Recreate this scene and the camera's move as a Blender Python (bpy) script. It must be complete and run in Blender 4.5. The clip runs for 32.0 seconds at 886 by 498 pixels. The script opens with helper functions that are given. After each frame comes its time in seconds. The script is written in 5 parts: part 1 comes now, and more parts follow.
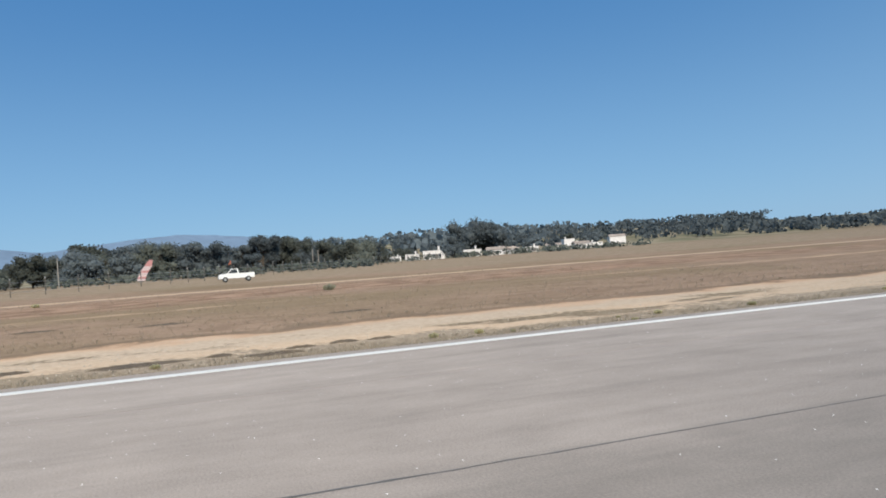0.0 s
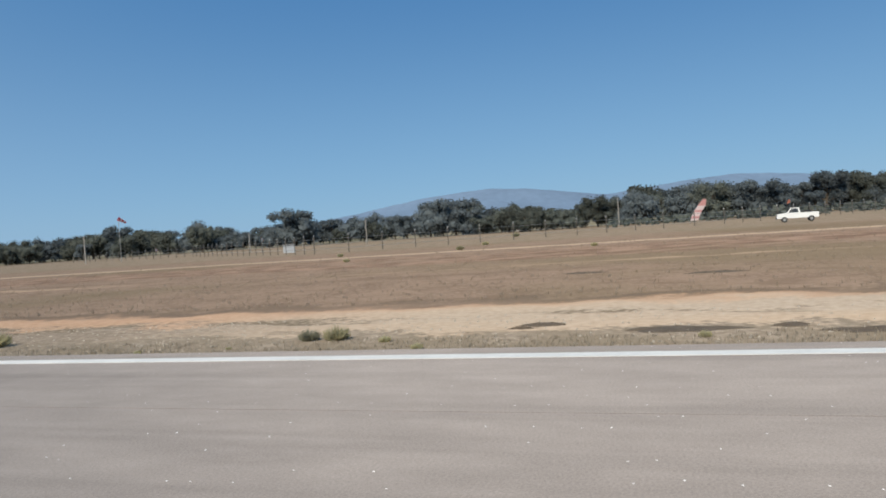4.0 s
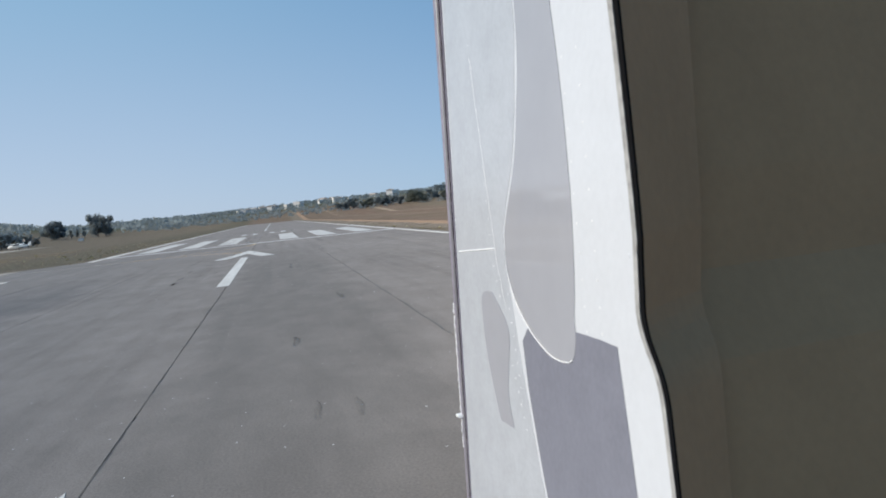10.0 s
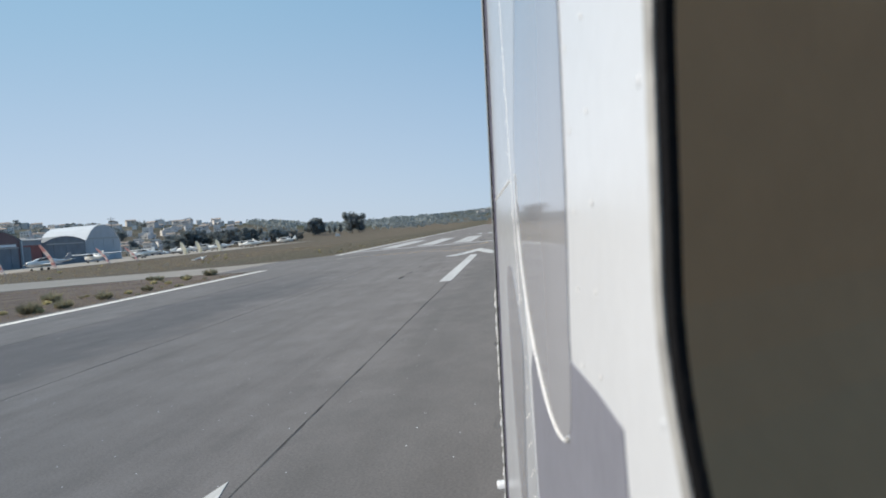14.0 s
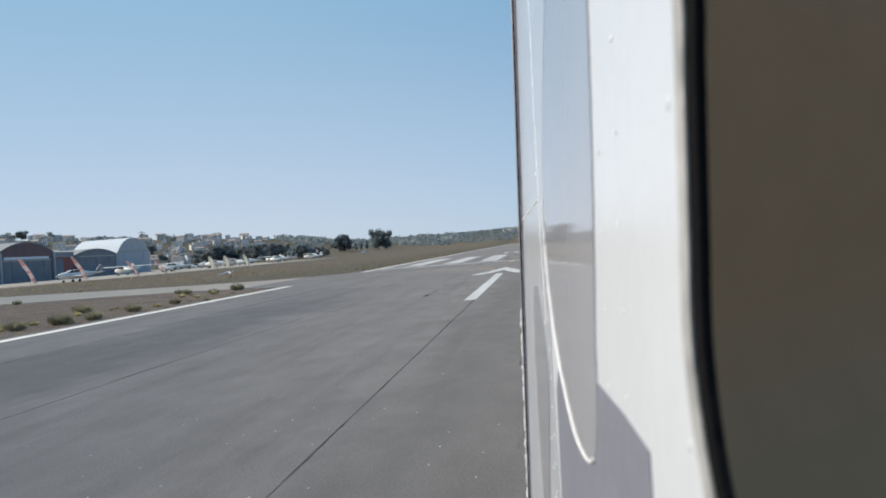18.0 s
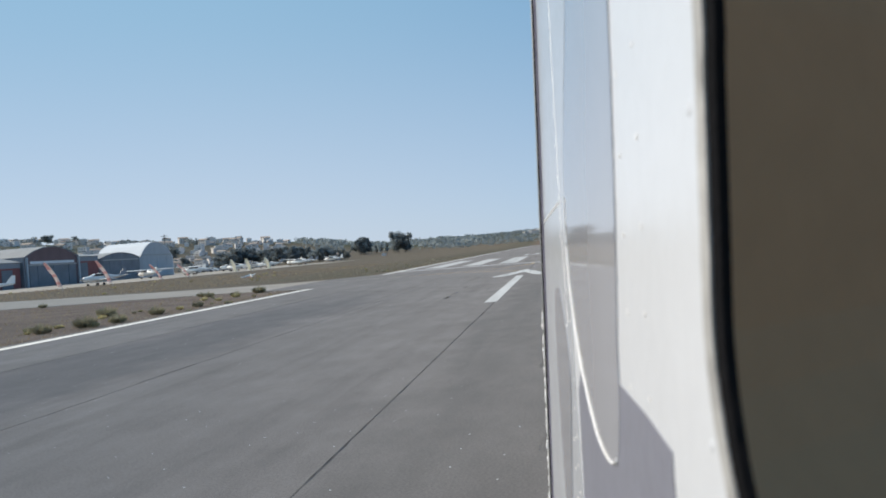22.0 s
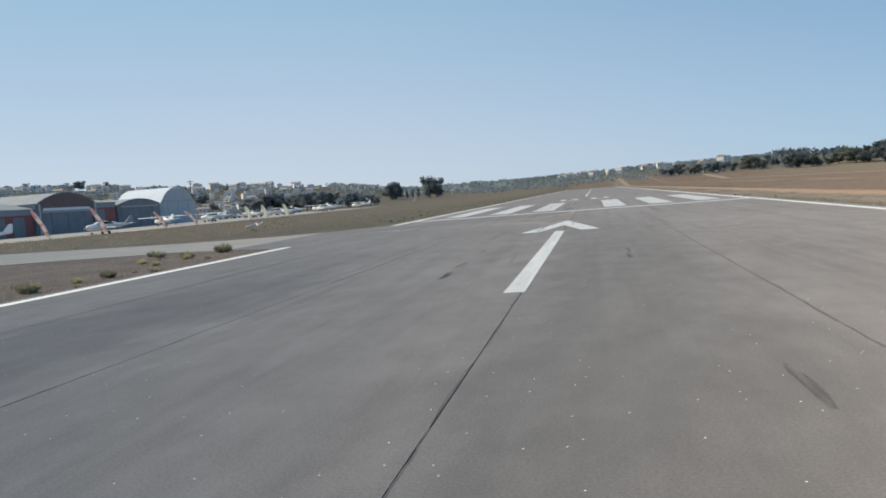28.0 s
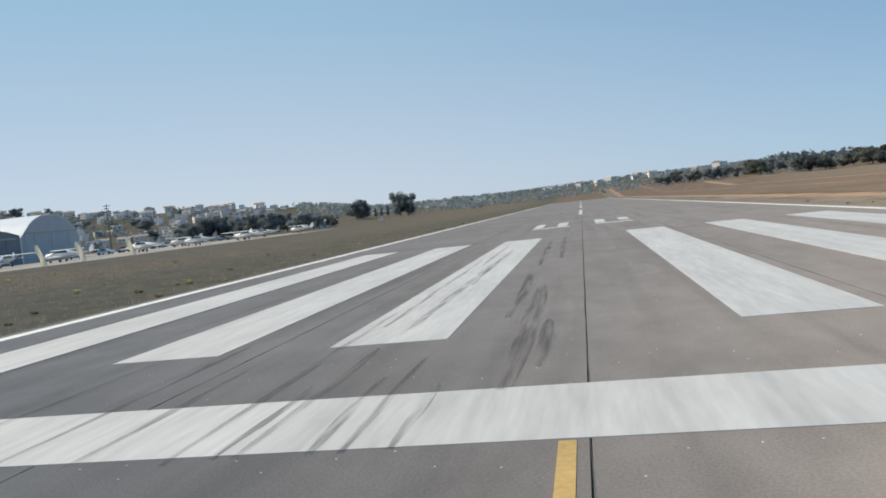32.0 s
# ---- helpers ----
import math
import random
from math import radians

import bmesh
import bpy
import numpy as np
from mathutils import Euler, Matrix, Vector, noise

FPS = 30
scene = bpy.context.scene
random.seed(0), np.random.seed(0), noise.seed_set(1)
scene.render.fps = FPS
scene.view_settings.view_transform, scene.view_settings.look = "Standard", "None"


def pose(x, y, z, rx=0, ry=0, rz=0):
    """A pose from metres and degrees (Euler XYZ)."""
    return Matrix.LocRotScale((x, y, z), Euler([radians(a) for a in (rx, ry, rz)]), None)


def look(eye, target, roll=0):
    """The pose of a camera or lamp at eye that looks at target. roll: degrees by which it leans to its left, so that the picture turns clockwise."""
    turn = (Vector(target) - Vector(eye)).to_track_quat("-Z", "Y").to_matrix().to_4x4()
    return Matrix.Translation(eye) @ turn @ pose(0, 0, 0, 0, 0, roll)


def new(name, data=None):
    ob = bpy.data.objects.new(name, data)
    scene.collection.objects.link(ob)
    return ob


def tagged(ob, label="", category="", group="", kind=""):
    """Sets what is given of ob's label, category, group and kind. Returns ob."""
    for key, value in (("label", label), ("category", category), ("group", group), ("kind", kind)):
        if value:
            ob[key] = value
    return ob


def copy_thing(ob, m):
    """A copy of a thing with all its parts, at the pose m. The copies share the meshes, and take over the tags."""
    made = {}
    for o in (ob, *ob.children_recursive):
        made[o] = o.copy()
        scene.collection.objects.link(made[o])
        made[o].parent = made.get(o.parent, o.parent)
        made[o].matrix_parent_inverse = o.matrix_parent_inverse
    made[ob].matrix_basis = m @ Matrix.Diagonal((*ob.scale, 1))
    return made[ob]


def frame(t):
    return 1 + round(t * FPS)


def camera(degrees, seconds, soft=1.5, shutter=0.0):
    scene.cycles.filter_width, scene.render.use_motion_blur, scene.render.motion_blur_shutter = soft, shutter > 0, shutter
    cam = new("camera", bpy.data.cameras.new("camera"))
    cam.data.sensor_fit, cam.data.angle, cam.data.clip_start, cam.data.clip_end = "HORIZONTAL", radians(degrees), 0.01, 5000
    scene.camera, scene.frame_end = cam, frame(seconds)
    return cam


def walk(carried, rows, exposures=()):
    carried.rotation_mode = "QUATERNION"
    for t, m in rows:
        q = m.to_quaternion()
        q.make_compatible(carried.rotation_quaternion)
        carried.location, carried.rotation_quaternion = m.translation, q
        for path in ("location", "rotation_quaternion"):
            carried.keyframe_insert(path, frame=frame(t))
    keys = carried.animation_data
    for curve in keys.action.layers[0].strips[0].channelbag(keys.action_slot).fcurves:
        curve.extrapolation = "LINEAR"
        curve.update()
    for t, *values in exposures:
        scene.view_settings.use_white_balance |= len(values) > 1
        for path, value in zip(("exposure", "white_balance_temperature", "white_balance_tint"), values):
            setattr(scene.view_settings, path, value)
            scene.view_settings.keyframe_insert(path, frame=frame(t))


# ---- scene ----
cam = camera(59.3, 32.0, soft=1.8)
# a small open lens set far: the window edge beside it is soft
cam.data.dof.use_dof, cam.data.dof.focus_distance, cam.data.dof.aperture_fstop = True, 40.0, 11.0

# seconds, x, y, z, yaw, pitch, roll; the eye is about 1.857 m over the runway
EYE = 1.857
PATH = [
    (0, -1.992, -6.394, 1.857, -110.31, 0.36, 3.93),
    (0.5, -1.412, -6.459, 1.857, -105.2, -0.7, 3.93),
    (1, -0.839, -6.529, 1.857, -100.84, -1.1, 3.94),
    (1.5, -0.289, -6.637, 1.857, -98.35, -2.11, 3.95),
    (2, 0.248, -6.732, 1.857, -91.81, -1.96, 3.96),
    (2.5, 0.768, -6.792, 1.857, -86.06, -1.71, 3.96),
    (4.5, 2.34, -6.2, 1.857, -67.09, -1.29, 4.07),
    (4.6, 2.38, -6.15, 1.857, -66.34, -1.31, 4.11),
    (5, 2.53, -5.9, 1.857, -61.87, -1.69, 4.29),
    (5.5, 2.74, -5.0, 1.857, -57.38, -1.9, 4.59),
    (6, 2.95, -4.05, 1.857, -52.1, -2.46, 4.87),
    (6.5, 3.12, -3.7, 1.857, -47.26, -2.42, 5.21),
    (7, 3.3, -3.42, 1.857, -42.46, -2.41, 5.52),
    (7.5, 3.62, -3.12, 1.857, -37.09, -2.54, 5.65),
    (8, 3.93, -2.9, 1.857, -32.07, -2.27, 5.69),
    (8.5, 2.65, -2.15, 1.96, -26.74, -1.97, 5.76),
    (9, 1.347, -1.161, 2.089, -21.6, -2.04, 5.84),
    (9.5, 1.599, -1.04, 2.057, -16.97, -2.64, 5.67),
    (10, 1.828, -0.843, 2.025, -12.31, -3.43, 5.63),
    (10.5, 2.012, -0.65, 1.989, -8.02, -4.01, 5.92),
    (11, 2.156, -0.428, 1.949, -4.17, -4.58, 6.21),
    (11.5, 2.257, -0.219, 1.908, -0.26, -4.78, 6.44),
    (12.0, 2.314, -0.03, 1.869, 2.99, -5.13, 6.63),
    (12.5, 2.327, 0.009, 1.859, 4.0, -4.87, 6.35),
    (13.0, 2.332, 0.016, 1.857, 4.55, -3.56, 5.88),
    (13.5, 2.33, 0.01, 1.857, 4.95, -2.41, 5.23),
    (14.0, 2.331, 0.008, 1.856, 5.11, -1.78, 4.93),
    (14.5, 2.331, 0.009, 1.857, 5.94, -1.25, 4.96),
    (15.0, 2.33, 0.009, 1.854, 5.98, -0.67, 4.13),
    (15.5, 2.33, 0.003, 1.856, 6.1, -0.54, 4.13),
    (17.5, 2.33, -0.001, 1.857, 6.81, -0.24, 4.08),
    (18.0, 2.33, 0.004, 1.856, 7.03, -0.28, 4.03),
    (18.5, 2.331, 0.002, 1.857, 7.2, -0.46, 4.18),
    (19.0, 2.33, 0.0, 1.857, 7.16, -0.28, 4.17),
    (19.5, 2.329, -0.006, 1.857, 7.39, 0.05, 3.78),
    (20.0, 2.329, -0.004, 1.856, 7.53, 0.39, 3.98),
    (20.5, 2.329, -0.002, 1.856, 7.7, 0.35, 4.27),
    (21.0, 2.329, -0.005, 1.856, 8.02, 0.37, 4.25),
    (21.5, 2.328, -0.007, 1.855, 8.37, 0.22, 3.61),
    (22.0, 2.329, -0.004, 1.857, 8.51, -0.01, 4.29),
    (22.5, 2.328, -0.006, 1.855, 8.84, -0.35, 4.11),
    (23.0, 2.327, -0.008, 1.855, 8.8, -0.64, 3.81),
    (23.5, 2.327, -0.007, 1.856, 9.12, -0.82, 4.04),
    (24.0, 2.327, -0.012, 1.858, 9.45, -0.87, 4.27),
    (24.5, 2.328, -0.015, 1.858, 9.62, -0.73, 3.98),
    (25.0, 2.327, -0.021, 1.855, 10.2, -0.62, 4.04),
    (25.5, 2.331, -0.029, 1.856, 9.78, -1.08, 3.13),
    (26.0, 2.332, -0.03, 1.855, 10.01, -2.19, 3.83),
    (26.5, 2.265, 0.72, 1.857, 10.62, -2.92, 3.38),
    (28.5, 1.31, 16.1, 1.857, 10.98, -3.91, 4.76),
    (29, 1.18, 21.05, 1.857, 10.79, -3.72, 4.99),
    (29.2, 1.13, 23.25, 1.857, 10.75, -3.57, 5.06),
    (29.5, 1.07, 26.65, 1.857, 10.78, -3.76, 5.12),
    (30, 0.986, 32.95, 1.857, 10.0, -3.62, 5.35),
    (30.3, 0.927, 37.08, 1.857, 10.05, -3.42, 5.53),
    (30.5, 0.879, 39.939, 1.857, 9.9, -3.37, 5.6),
    (31, 0.719, 47.723, 1.857, 10.16, -3.2, 5.68),
    (31.5, 0.48, 56.5, 1.857, 10.21, -3.15, 5.79),
    (32, 0.202, 65.288, 1.857, 10.08, -2.77, 6.02),
]
walk(cam, [(t, pose(x, y, z, 90 + p, r, a)) for t, x, y, z, a, p, r in PATH],
     [(0.0, 0.1, 6800, 10), (1.0, -0.14, 6800, 10), (2.5, -0.12, 6950, 10), (4.8, 0.0, 6900, 10), (6.0, 0.0, 6850, 10), (8.0, -0.05, 6700, 10), (10.0, 0.1, 6900, 10), (11.5, 0.35, 7200, 10), (12.3, 0.35, 7200, 10), (13.0, 0.2, 7200, 10), (26.0, 0.2, 7200, 10), (29.0, 0.2, 7500, 10), (30.5, 0.2, 7500, 10), (32.0, 0.2, 7500, 10)])

# ---- daylight: late-morning sun from the hangar side, hazy blue sky ----
SUN_YAW, SUN_UP = 88.0, 38.0
world = bpy.data.worlds.new("sky")
scene.world = world
world.use_nodes = True
wn = world.node_tree.nodes
sky = wn.new("ShaderNodeTexSky")
sky.sky_type = 'NISHITA'
sky.sun_disc = False
sky.sun_elevation = radians(SUN_UP)
sky.sun_rotation = radians(-SUN_YAW)
sky.air_density, sky.dust_density, sky.ozone_density = 0.8, 0.25, 2.0
veil = wn.new("ShaderNodeMix")  # thin even haze
veil.data_type = 'RGBA'
veil.inputs[0].default_value = 0.85
# haze: paler towards the sun's side and the horizon, deep blue opposite
wl = world.node_tree.links
coord, part_xyz, along = wn.new("ShaderNodeTexCoord"), wn.new("ShaderNodeSeparateXYZ"), wn.new("ShaderNodeVectorMath")
along.operation = 'DOT_PRODUCT'
along.inputs[1].default_value = (-math.sin(radians(SUN_YAW)), math.cos(radians(SUN_YAW)), 0)
wl.new(coord.outputs["Generated"], along.inputs[0])
wl.new(coord.outputs["Generated"], part_xyz.inputs[0])


def sky_ramp(sock, lo, hi):
    q = wn.new("ShaderNodeMapRange")
    q.interpolation_type = 'SMOOTHSTEP'
    q.inputs[1].default_value, q.inputs[2].default_value = lo, hi
    wl.new(sock, q.inputs[0])
    return q.outputs[0]


def sky_mix(f, a, c):
    q = wn.new("ShaderNodeMix")
    q.data_type = 'RGBA'
    wl.new(f, q.inputs[0])
    for i, v in ((6, a), (7, c)):
        if isinstance(v, tuple):
            q.inputs[i].default_value = (*v, 1)
        else:
            wl.new(v, q.inputs[i])
    return q.outputs[2]


sunward, height = sky_ramp(along.outputs["Value"], -0.92, 0.5), sky_ramp(part_xyz.outputs[2], -0.02, 0.36)
wl.new(sky_mix(sunward, sky_mix(height, (1.9, 4.2, 7.0), (0.55, 2.15, 5.1)), sky_mix(height, (4.4, 5.6, 7.65), (2.4, 4.6, 7.0))), veil.inputs[7])
world.node_tree.links.new(sky.outputs[0], veil.inputs[6])
world.node_tree.links.new(veil.outputs[2], wn["Background"].inputs[0])
wn["Background"].inputs[1].default_value = 0.1
sun = new("sun", bpy.data.lights.new("sun", 'SUN'))
sun.data.energy, sun.data.angle, sun.data.color = 4.1, radians(0.5), (1.0, 0.94, 0.85)
sd = Vector((-math.sin(radians(SUN_YAW)) * math.cos(radians(SUN_UP)), math.cos(radians(SUN_YAW)) * math.cos(radians(SUN_UP)), math.sin(radians(SUN_UP))))
sun.matrix_world = look(sd * 50, (0, 0, 0))


# ---- materials ----
def material(name, colour, rough=0.7, metal=0.0, var=0.25, scale=3.0, fine=40.0, bump=0.0, stretch=(1, 1, 1), tone=None, per_object=0.0, ior=1.45, space="Object"):
    """Base colour varied at two scales, with fine relief."""
    m = bpy.data.materials.new(name)
    m.use_nodes = True
    n, l = m.node_tree.nodes, m.node_tree.links
    b = n["Principled BSDF"]
    b.inputs["Roughness"].default_value, b.inputs["Metallic"].default_value, b.inputs["IOR"].default_value = rough, metal, ior
    tc, mp = n.new("ShaderNodeTexCoord"), n.new("ShaderNodeMapping")
    mp.inputs["Scale"].default_value = stretch
    if space == "World":
        geo = n.new("ShaderNodeNewGeometry")
        l.new(geo.outputs["Position"], mp.inputs[0])
    else:
        l.new(tc.outputs["Object"], mp.inputs[0])
    big, small = n.new("ShaderNodeTexNoise"), n.new("ShaderNodeTexNoise")
    big.inputs["Scale"].default_value, small.inputs["Scale"].default_value = scale, fine
    big.inputs["Detail"].default_value, small.inputs["Detail"].default_value = 5, 3
    for q in (big, small):
        l.new(mp.outputs[0], q.inputs["Vector"])
    mix = n.new("ShaderNodeMix")
    mix.data_type = 'RGBA'
    dark = tone or tuple(c * (1 - var) for c in colour)
    light = tuple(min(1, c * (1 + var * 0.6)) for c in colour)
    mix.inputs[6].default_value, mix.inputs[7].default_value = (*dark, 1), (*light, 1)
    ramp = n.new("ShaderNodeMapRange")
    ramp.inputs[1].default_value, ramp.inputs[2].default_value = 0.3, 0.7
    add = n.new("ShaderNodeMath")
    add.operation = 'MULTIPLY_ADD'
    add.inputs[1].default_value = 0.45
    l.new(small.outputs[0], add.inputs[0])
    half = n.new("ShaderNodeMath")
    half.operation = 'MULTIPLY'
    half.inputs[1].default_value = 0.55
    l.new(big.outputs[0], half.inputs[0])
    l.new(half.outputs[0], add.inputs[2])
    l.new(add.outputs[0], ramp.inputs[0])
    l.new(ramp.outputs[0], mix.inputs[0])
    out = mix.outputs[2]
    if per_object:
        oi, hsv, mr = n.new("ShaderNodeObjectInfo"), n.new("ShaderNodeHueSaturation"), n.new("ShaderNodeMapRange")
        mr.inputs[3].default_value, mr.inputs[4].default_value = 1 - per_object, 1 + per_object
        l.new(oi.outputs["Random"], mr.inputs[0])
        l.new(mr.outputs[0], hsv.inputs["Value"])
        l.new(out, hsv.inputs["Color"])
        out = hsv.outputs[0]
    l.new(out, b.inputs["Base Color"])
    if bump:
        bp = n.new("ShaderNodeBump")
        bp.inputs["Strength"].default_value, bp.inputs["Distance"].default_value = bump, 0.02
        l.new(small.outputs[0], bp.inputs["Height"])
        l.new(bp.outputs[0], b.inputs["Normal"])
    return m


def glass_like(name, colour, rough=0.05):
    m = material(name, colour, rough, var=0.1)
    m.node_tree.nodes["Principled BSDF"].inputs["Specular IOR Level"].default_value = 0.9
    return m


def translucent(m, share_):
    """Thin leaves and cloth let part of the light through."""
    n, l = m.node_tree.nodes, m.node_tree.links
    b = n["Principled BSDF"]
    t, mix = n.new("ShaderNodeBsdfTranslucent"), n.new("ShaderNodeMixShader")
    mix.inputs[0].default_value = share_
    l.new(b.inputs["Base Color"].links[0].from_socket, t.inputs["Color"])
    l.new(b.outputs[0], mix.inputs[1])
    l.new(t.outputs[0], mix.inputs[2])
    l.new(mix.outputs[0], n["Material Output"].inputs[0])
    return m


# leaf colours lifted and blued to paint in distance haze, most on the hangar side
M_LEAF = material("foliage_dark_hazed", (0.142, 0.168, 0.177), 1.0, var=0.35, scale=0.5, fine=3, per_object=0.3)
M_LEAF_PALE = material("foliage_olive", (0.135, 0.148, 0.125), 1.0, var=0.4, scale=0.5, fine=3, per_object=0.3)
M_LEAF_HAZED = material("foliage_haze_grey", (0.245, 0.278, 0.285), 1.0, var=0.3, scale=0.5, fine=3, per_object=0.25)
M_SCRUB = material("scrub_dry", (0.56, 0.51, 0.31), 0.9, var=0.4, scale=2, fine=9, per_object=0.25)
M_SCRUB_GREEN = material("green_weed", (0.38, 0.36, 0.255), 0.9, var=0.4, scale=2, fine=9, per_object=0.25)
for m_ in (M_LEAF, M_LEAF_PALE, M_LEAF_HAZED, M_SCRUB, M_SCRUB_GREEN):
    translucent(m_, 0.4)
M_BARK = material("bark", (0.11, 0.085, 0.06), 0.9, var=0.4, scale=2, fine=12, bump=0.4)
M_WHITE = material("white_paint", (0.78, 0.78, 0.76), 0.45, var=0.06, scale=2, fine=20)
M_LINE = material("runway_paint", (0.6, 0.595, 0.58), 0.8, tone=(0.43, 0.42, 0.405), var=0.1, scale=1.3, fine=9, bump=0.15, stretch=(3, 0.16, 1), space="World")
M_STRIPE = material("worn_threshold_paint", (0.55, 0.54, 0.525), 0.85, tone=(0.4, 0.39, 0.38), var=0.08, scale=1.0, fine=5, bump=0.1, stretch=(2, 0.2, 1), space="World")
M_EDGE = material("fresh_edge_paint", (0.76, 0.73, 0.68), 0.9, var=0.14, scale=1.3, fine=9, bump=0.1, space="World")
M_YELLOW = material("yellow_runway_paint", (0.55, 0.345, 0.11), 0.45, var=0.35, scale=0.9, fine=14, bump=0.15, space="World")
M_TAR = material("joint_sealant", (0.135, 0.125, 0.117), 0.8, var=0.3, scale=2, fine=15)
M_RUBBER = material("tyre_rubber_mark", (0.1, 0.097, 0.093), 0.8, var=0.3, scale=1, fine=6, stretch=(6, 0.6, 1), space="World")
# rubber is a thin broken film: part of the surface under it shows
rn, rl = M_RUBBER.node_tree.nodes, M_RUBBER.node_tree.links
film_geo, film_map, film_tex, film_range, film_mix, film_clear = (rn.new(k) for k in ("ShaderNodeNewGeometry", "ShaderNodeMapping", "ShaderNodeTexNoise", "ShaderNodeMapRange", "ShaderNodeMixShader", "ShaderNodeBsdfTransparent"))
film_map.inputs["Scale"].default_value = (9, 0.5, 1)
film_tex.inputs["Scale"].default_value = 1.2
film_tex.inputs["Detail"].default_value = 6
for k, v in enumerate((0.38, 0.7, 0.0, 0.5)):
    film_range.inputs[k + 1].default_value = v
rl.new(film_geo.outputs["Position"], film_map.inputs[0])
rl.new(film_map.outputs[0], film_tex.inputs["Vector"])
rl.new(film_tex.outputs[0], film_range.inputs[0])
rl.new(film_range.outputs[0], film_mix.inputs[0])
rl.new(film_clear.outputs[0], film_mix.inputs[1])
rl.new(rn["Principled BSDF"].outputs[0], film_mix.inputs[2])
rl.new(film_mix.outputs[0], rn["Material Output"].inputs[0])
# paler than the near taxi line: grazing sky sheen is put into the colour
M_PALELINE = material("sheen_paled_line", (0.62, 0.58, 0.46), 0.75, var=0.3, scale=0.9, fine=14, space="World")
M_TAXI = material("taxiway_asphalt", (0.5, 0.425, 0.355), 0.9, var=0.2, scale=0.3, fine=6, bump=0.2, space="World")
M_TAXI.node_tree.nodes["Principled BSDF"].inputs["Diffuse Roughness"].default_value = 1.0
M_TAXI.node_tree.nodes["Principled BSDF"].inputs["Specular IOR Level"].default_value = 0.12
M_APRON = material("apron_concrete", (0.36, 0.33, 0.295), 0.9, var=0.2, scale=0.08, fine=3, space="World")
M_APRON.node_tree.nodes["Principled BSDF"].inputs["Specular IOR Level"].default_value = 0.12
# M_CLAD and M_CLAD_DARK are lightened: distance haze is put into their greys
M_CLAD = material("grey_steel_cladding", (0.26, 0.28, 0.31), 0.5, metal=0.2, var=0.2, scale=0.4, fine=6)
M_DOOR_PALE = material("pale_hangar_door", (0.42, 0.44, 0.46), 0.5, var=0.12, scale=0.4, fine=6)
M_GABLE_RED = material("red_brown_gable", (0.17, 0.1, 0.1), 0.6, var=0.2, scale=0.4, fine=6)
M_CLAD_DARK = material("dark_hangar_door", (0.19, 0.2, 0.22), 0.55, var=0.25, scale=0.4, fine=6)
M_RED = material("red_cladding", (0.29, 0.085, 0.075), 0.6, var=0.25, scale=0.4, fine=6)
M_ROOF_WHITE = material("white_sheet_roof", (0.72, 0.73, 0.74), 0.35, var=0.1, scale=0.3, fine=5)
M_ROOF_GREY = material("grey_sheet_roof", (0.3, 0.3, 0.3), 0.6, var=0.2, scale=0.3, fine=5)
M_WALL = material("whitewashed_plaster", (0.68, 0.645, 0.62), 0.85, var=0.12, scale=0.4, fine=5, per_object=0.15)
M_TERRA = material("terracotta_tiles", (0.37, 0.3, 0.255), 0.85, var=0.3, scale=0.5, fine=5, per_object=0.2)
M_PANE = glass_like("window_glass_dark", (0.05, 0.06, 0.07))
M_METAL = material("galvanised_steel", (0.4, 0.4, 0.39), 0.45, metal=0.8, var=0.2, scale=3, fine=20)
M_POST = material("weathered_post", (0.13, 0.115, 0.1), 0.85, var=0.3, scale=3, fine=20)
M_TYRE = material("black_rubber", (0.03, 0.03, 0.03), 0.75, var=0.2, scale=6, fine=30)
M_FLAG_RED = material("red_fabric", (0.55, 0.07, 0.05), 0.8, var=0.15)
M_FLAG_WHITE = material("white_fabric", (0.72, 0.7, 0.68), 0.8, var=0.08)
M_FLAG_YELLOW = material("yellow_fabric", (0.85, 0.82, 0.7), 0.8, var=0.12)
M_FLAG_PINK = material("faded_red_fabric", (0.72, 0.38, 0.36), 0.8, var=0.15)
M_FLAG_PALE = material("pale_pink_fabric", (0.82, 0.68, 0.66), 0.8, var=0.1)
M_ORANGE = material("orange_fabric", (0.85, 0.33, 0.18), 0.8, var=0.15)
for m_ in (M_FLAG_RED, M_FLAG_WHITE, M_FLAG_YELLOW, M_FLAG_PINK, M_FLAG_PALE, M_ORANGE):
    translucent(m_, 0.45)
M_WOOD = material("telegraph_pole_wood", (0.1, 0.08, 0.065), 0.85, var=0.3)


# ---- mesh helpers ----
def link(name, bm, mat, parent=None, label="", smooth=False):
    me = bpy.data.meshes.new(name)
    bm.to_mesh(me)
    bm.free()
    for m in (mat if isinstance(mat, (list, tuple)) else [mat]):
        me.materials.append(m)
    if smooth:
        for p in me.polygons:
            p.use_smooth = True
    ob = new(name, me)
    if parent:
        ob.parent = parent
    if label:
        tagged(ob, label)
    return ob


def part(name, bm, mat, parent, label="", smooth=False):
    return link(name, bm, mat, parent, label, smooth)


def share(name, ob, parent, m):
    """Another piece on the same mesh."""
    o = new(name, ob.data)
    o.parent = parent
    o.matrix_basis = m
    return o


def empty(name, m=None, **tags):
    ob = new(name)
    if m:
        ob.matrix_basis = m
    return tagged(ob, **tags)


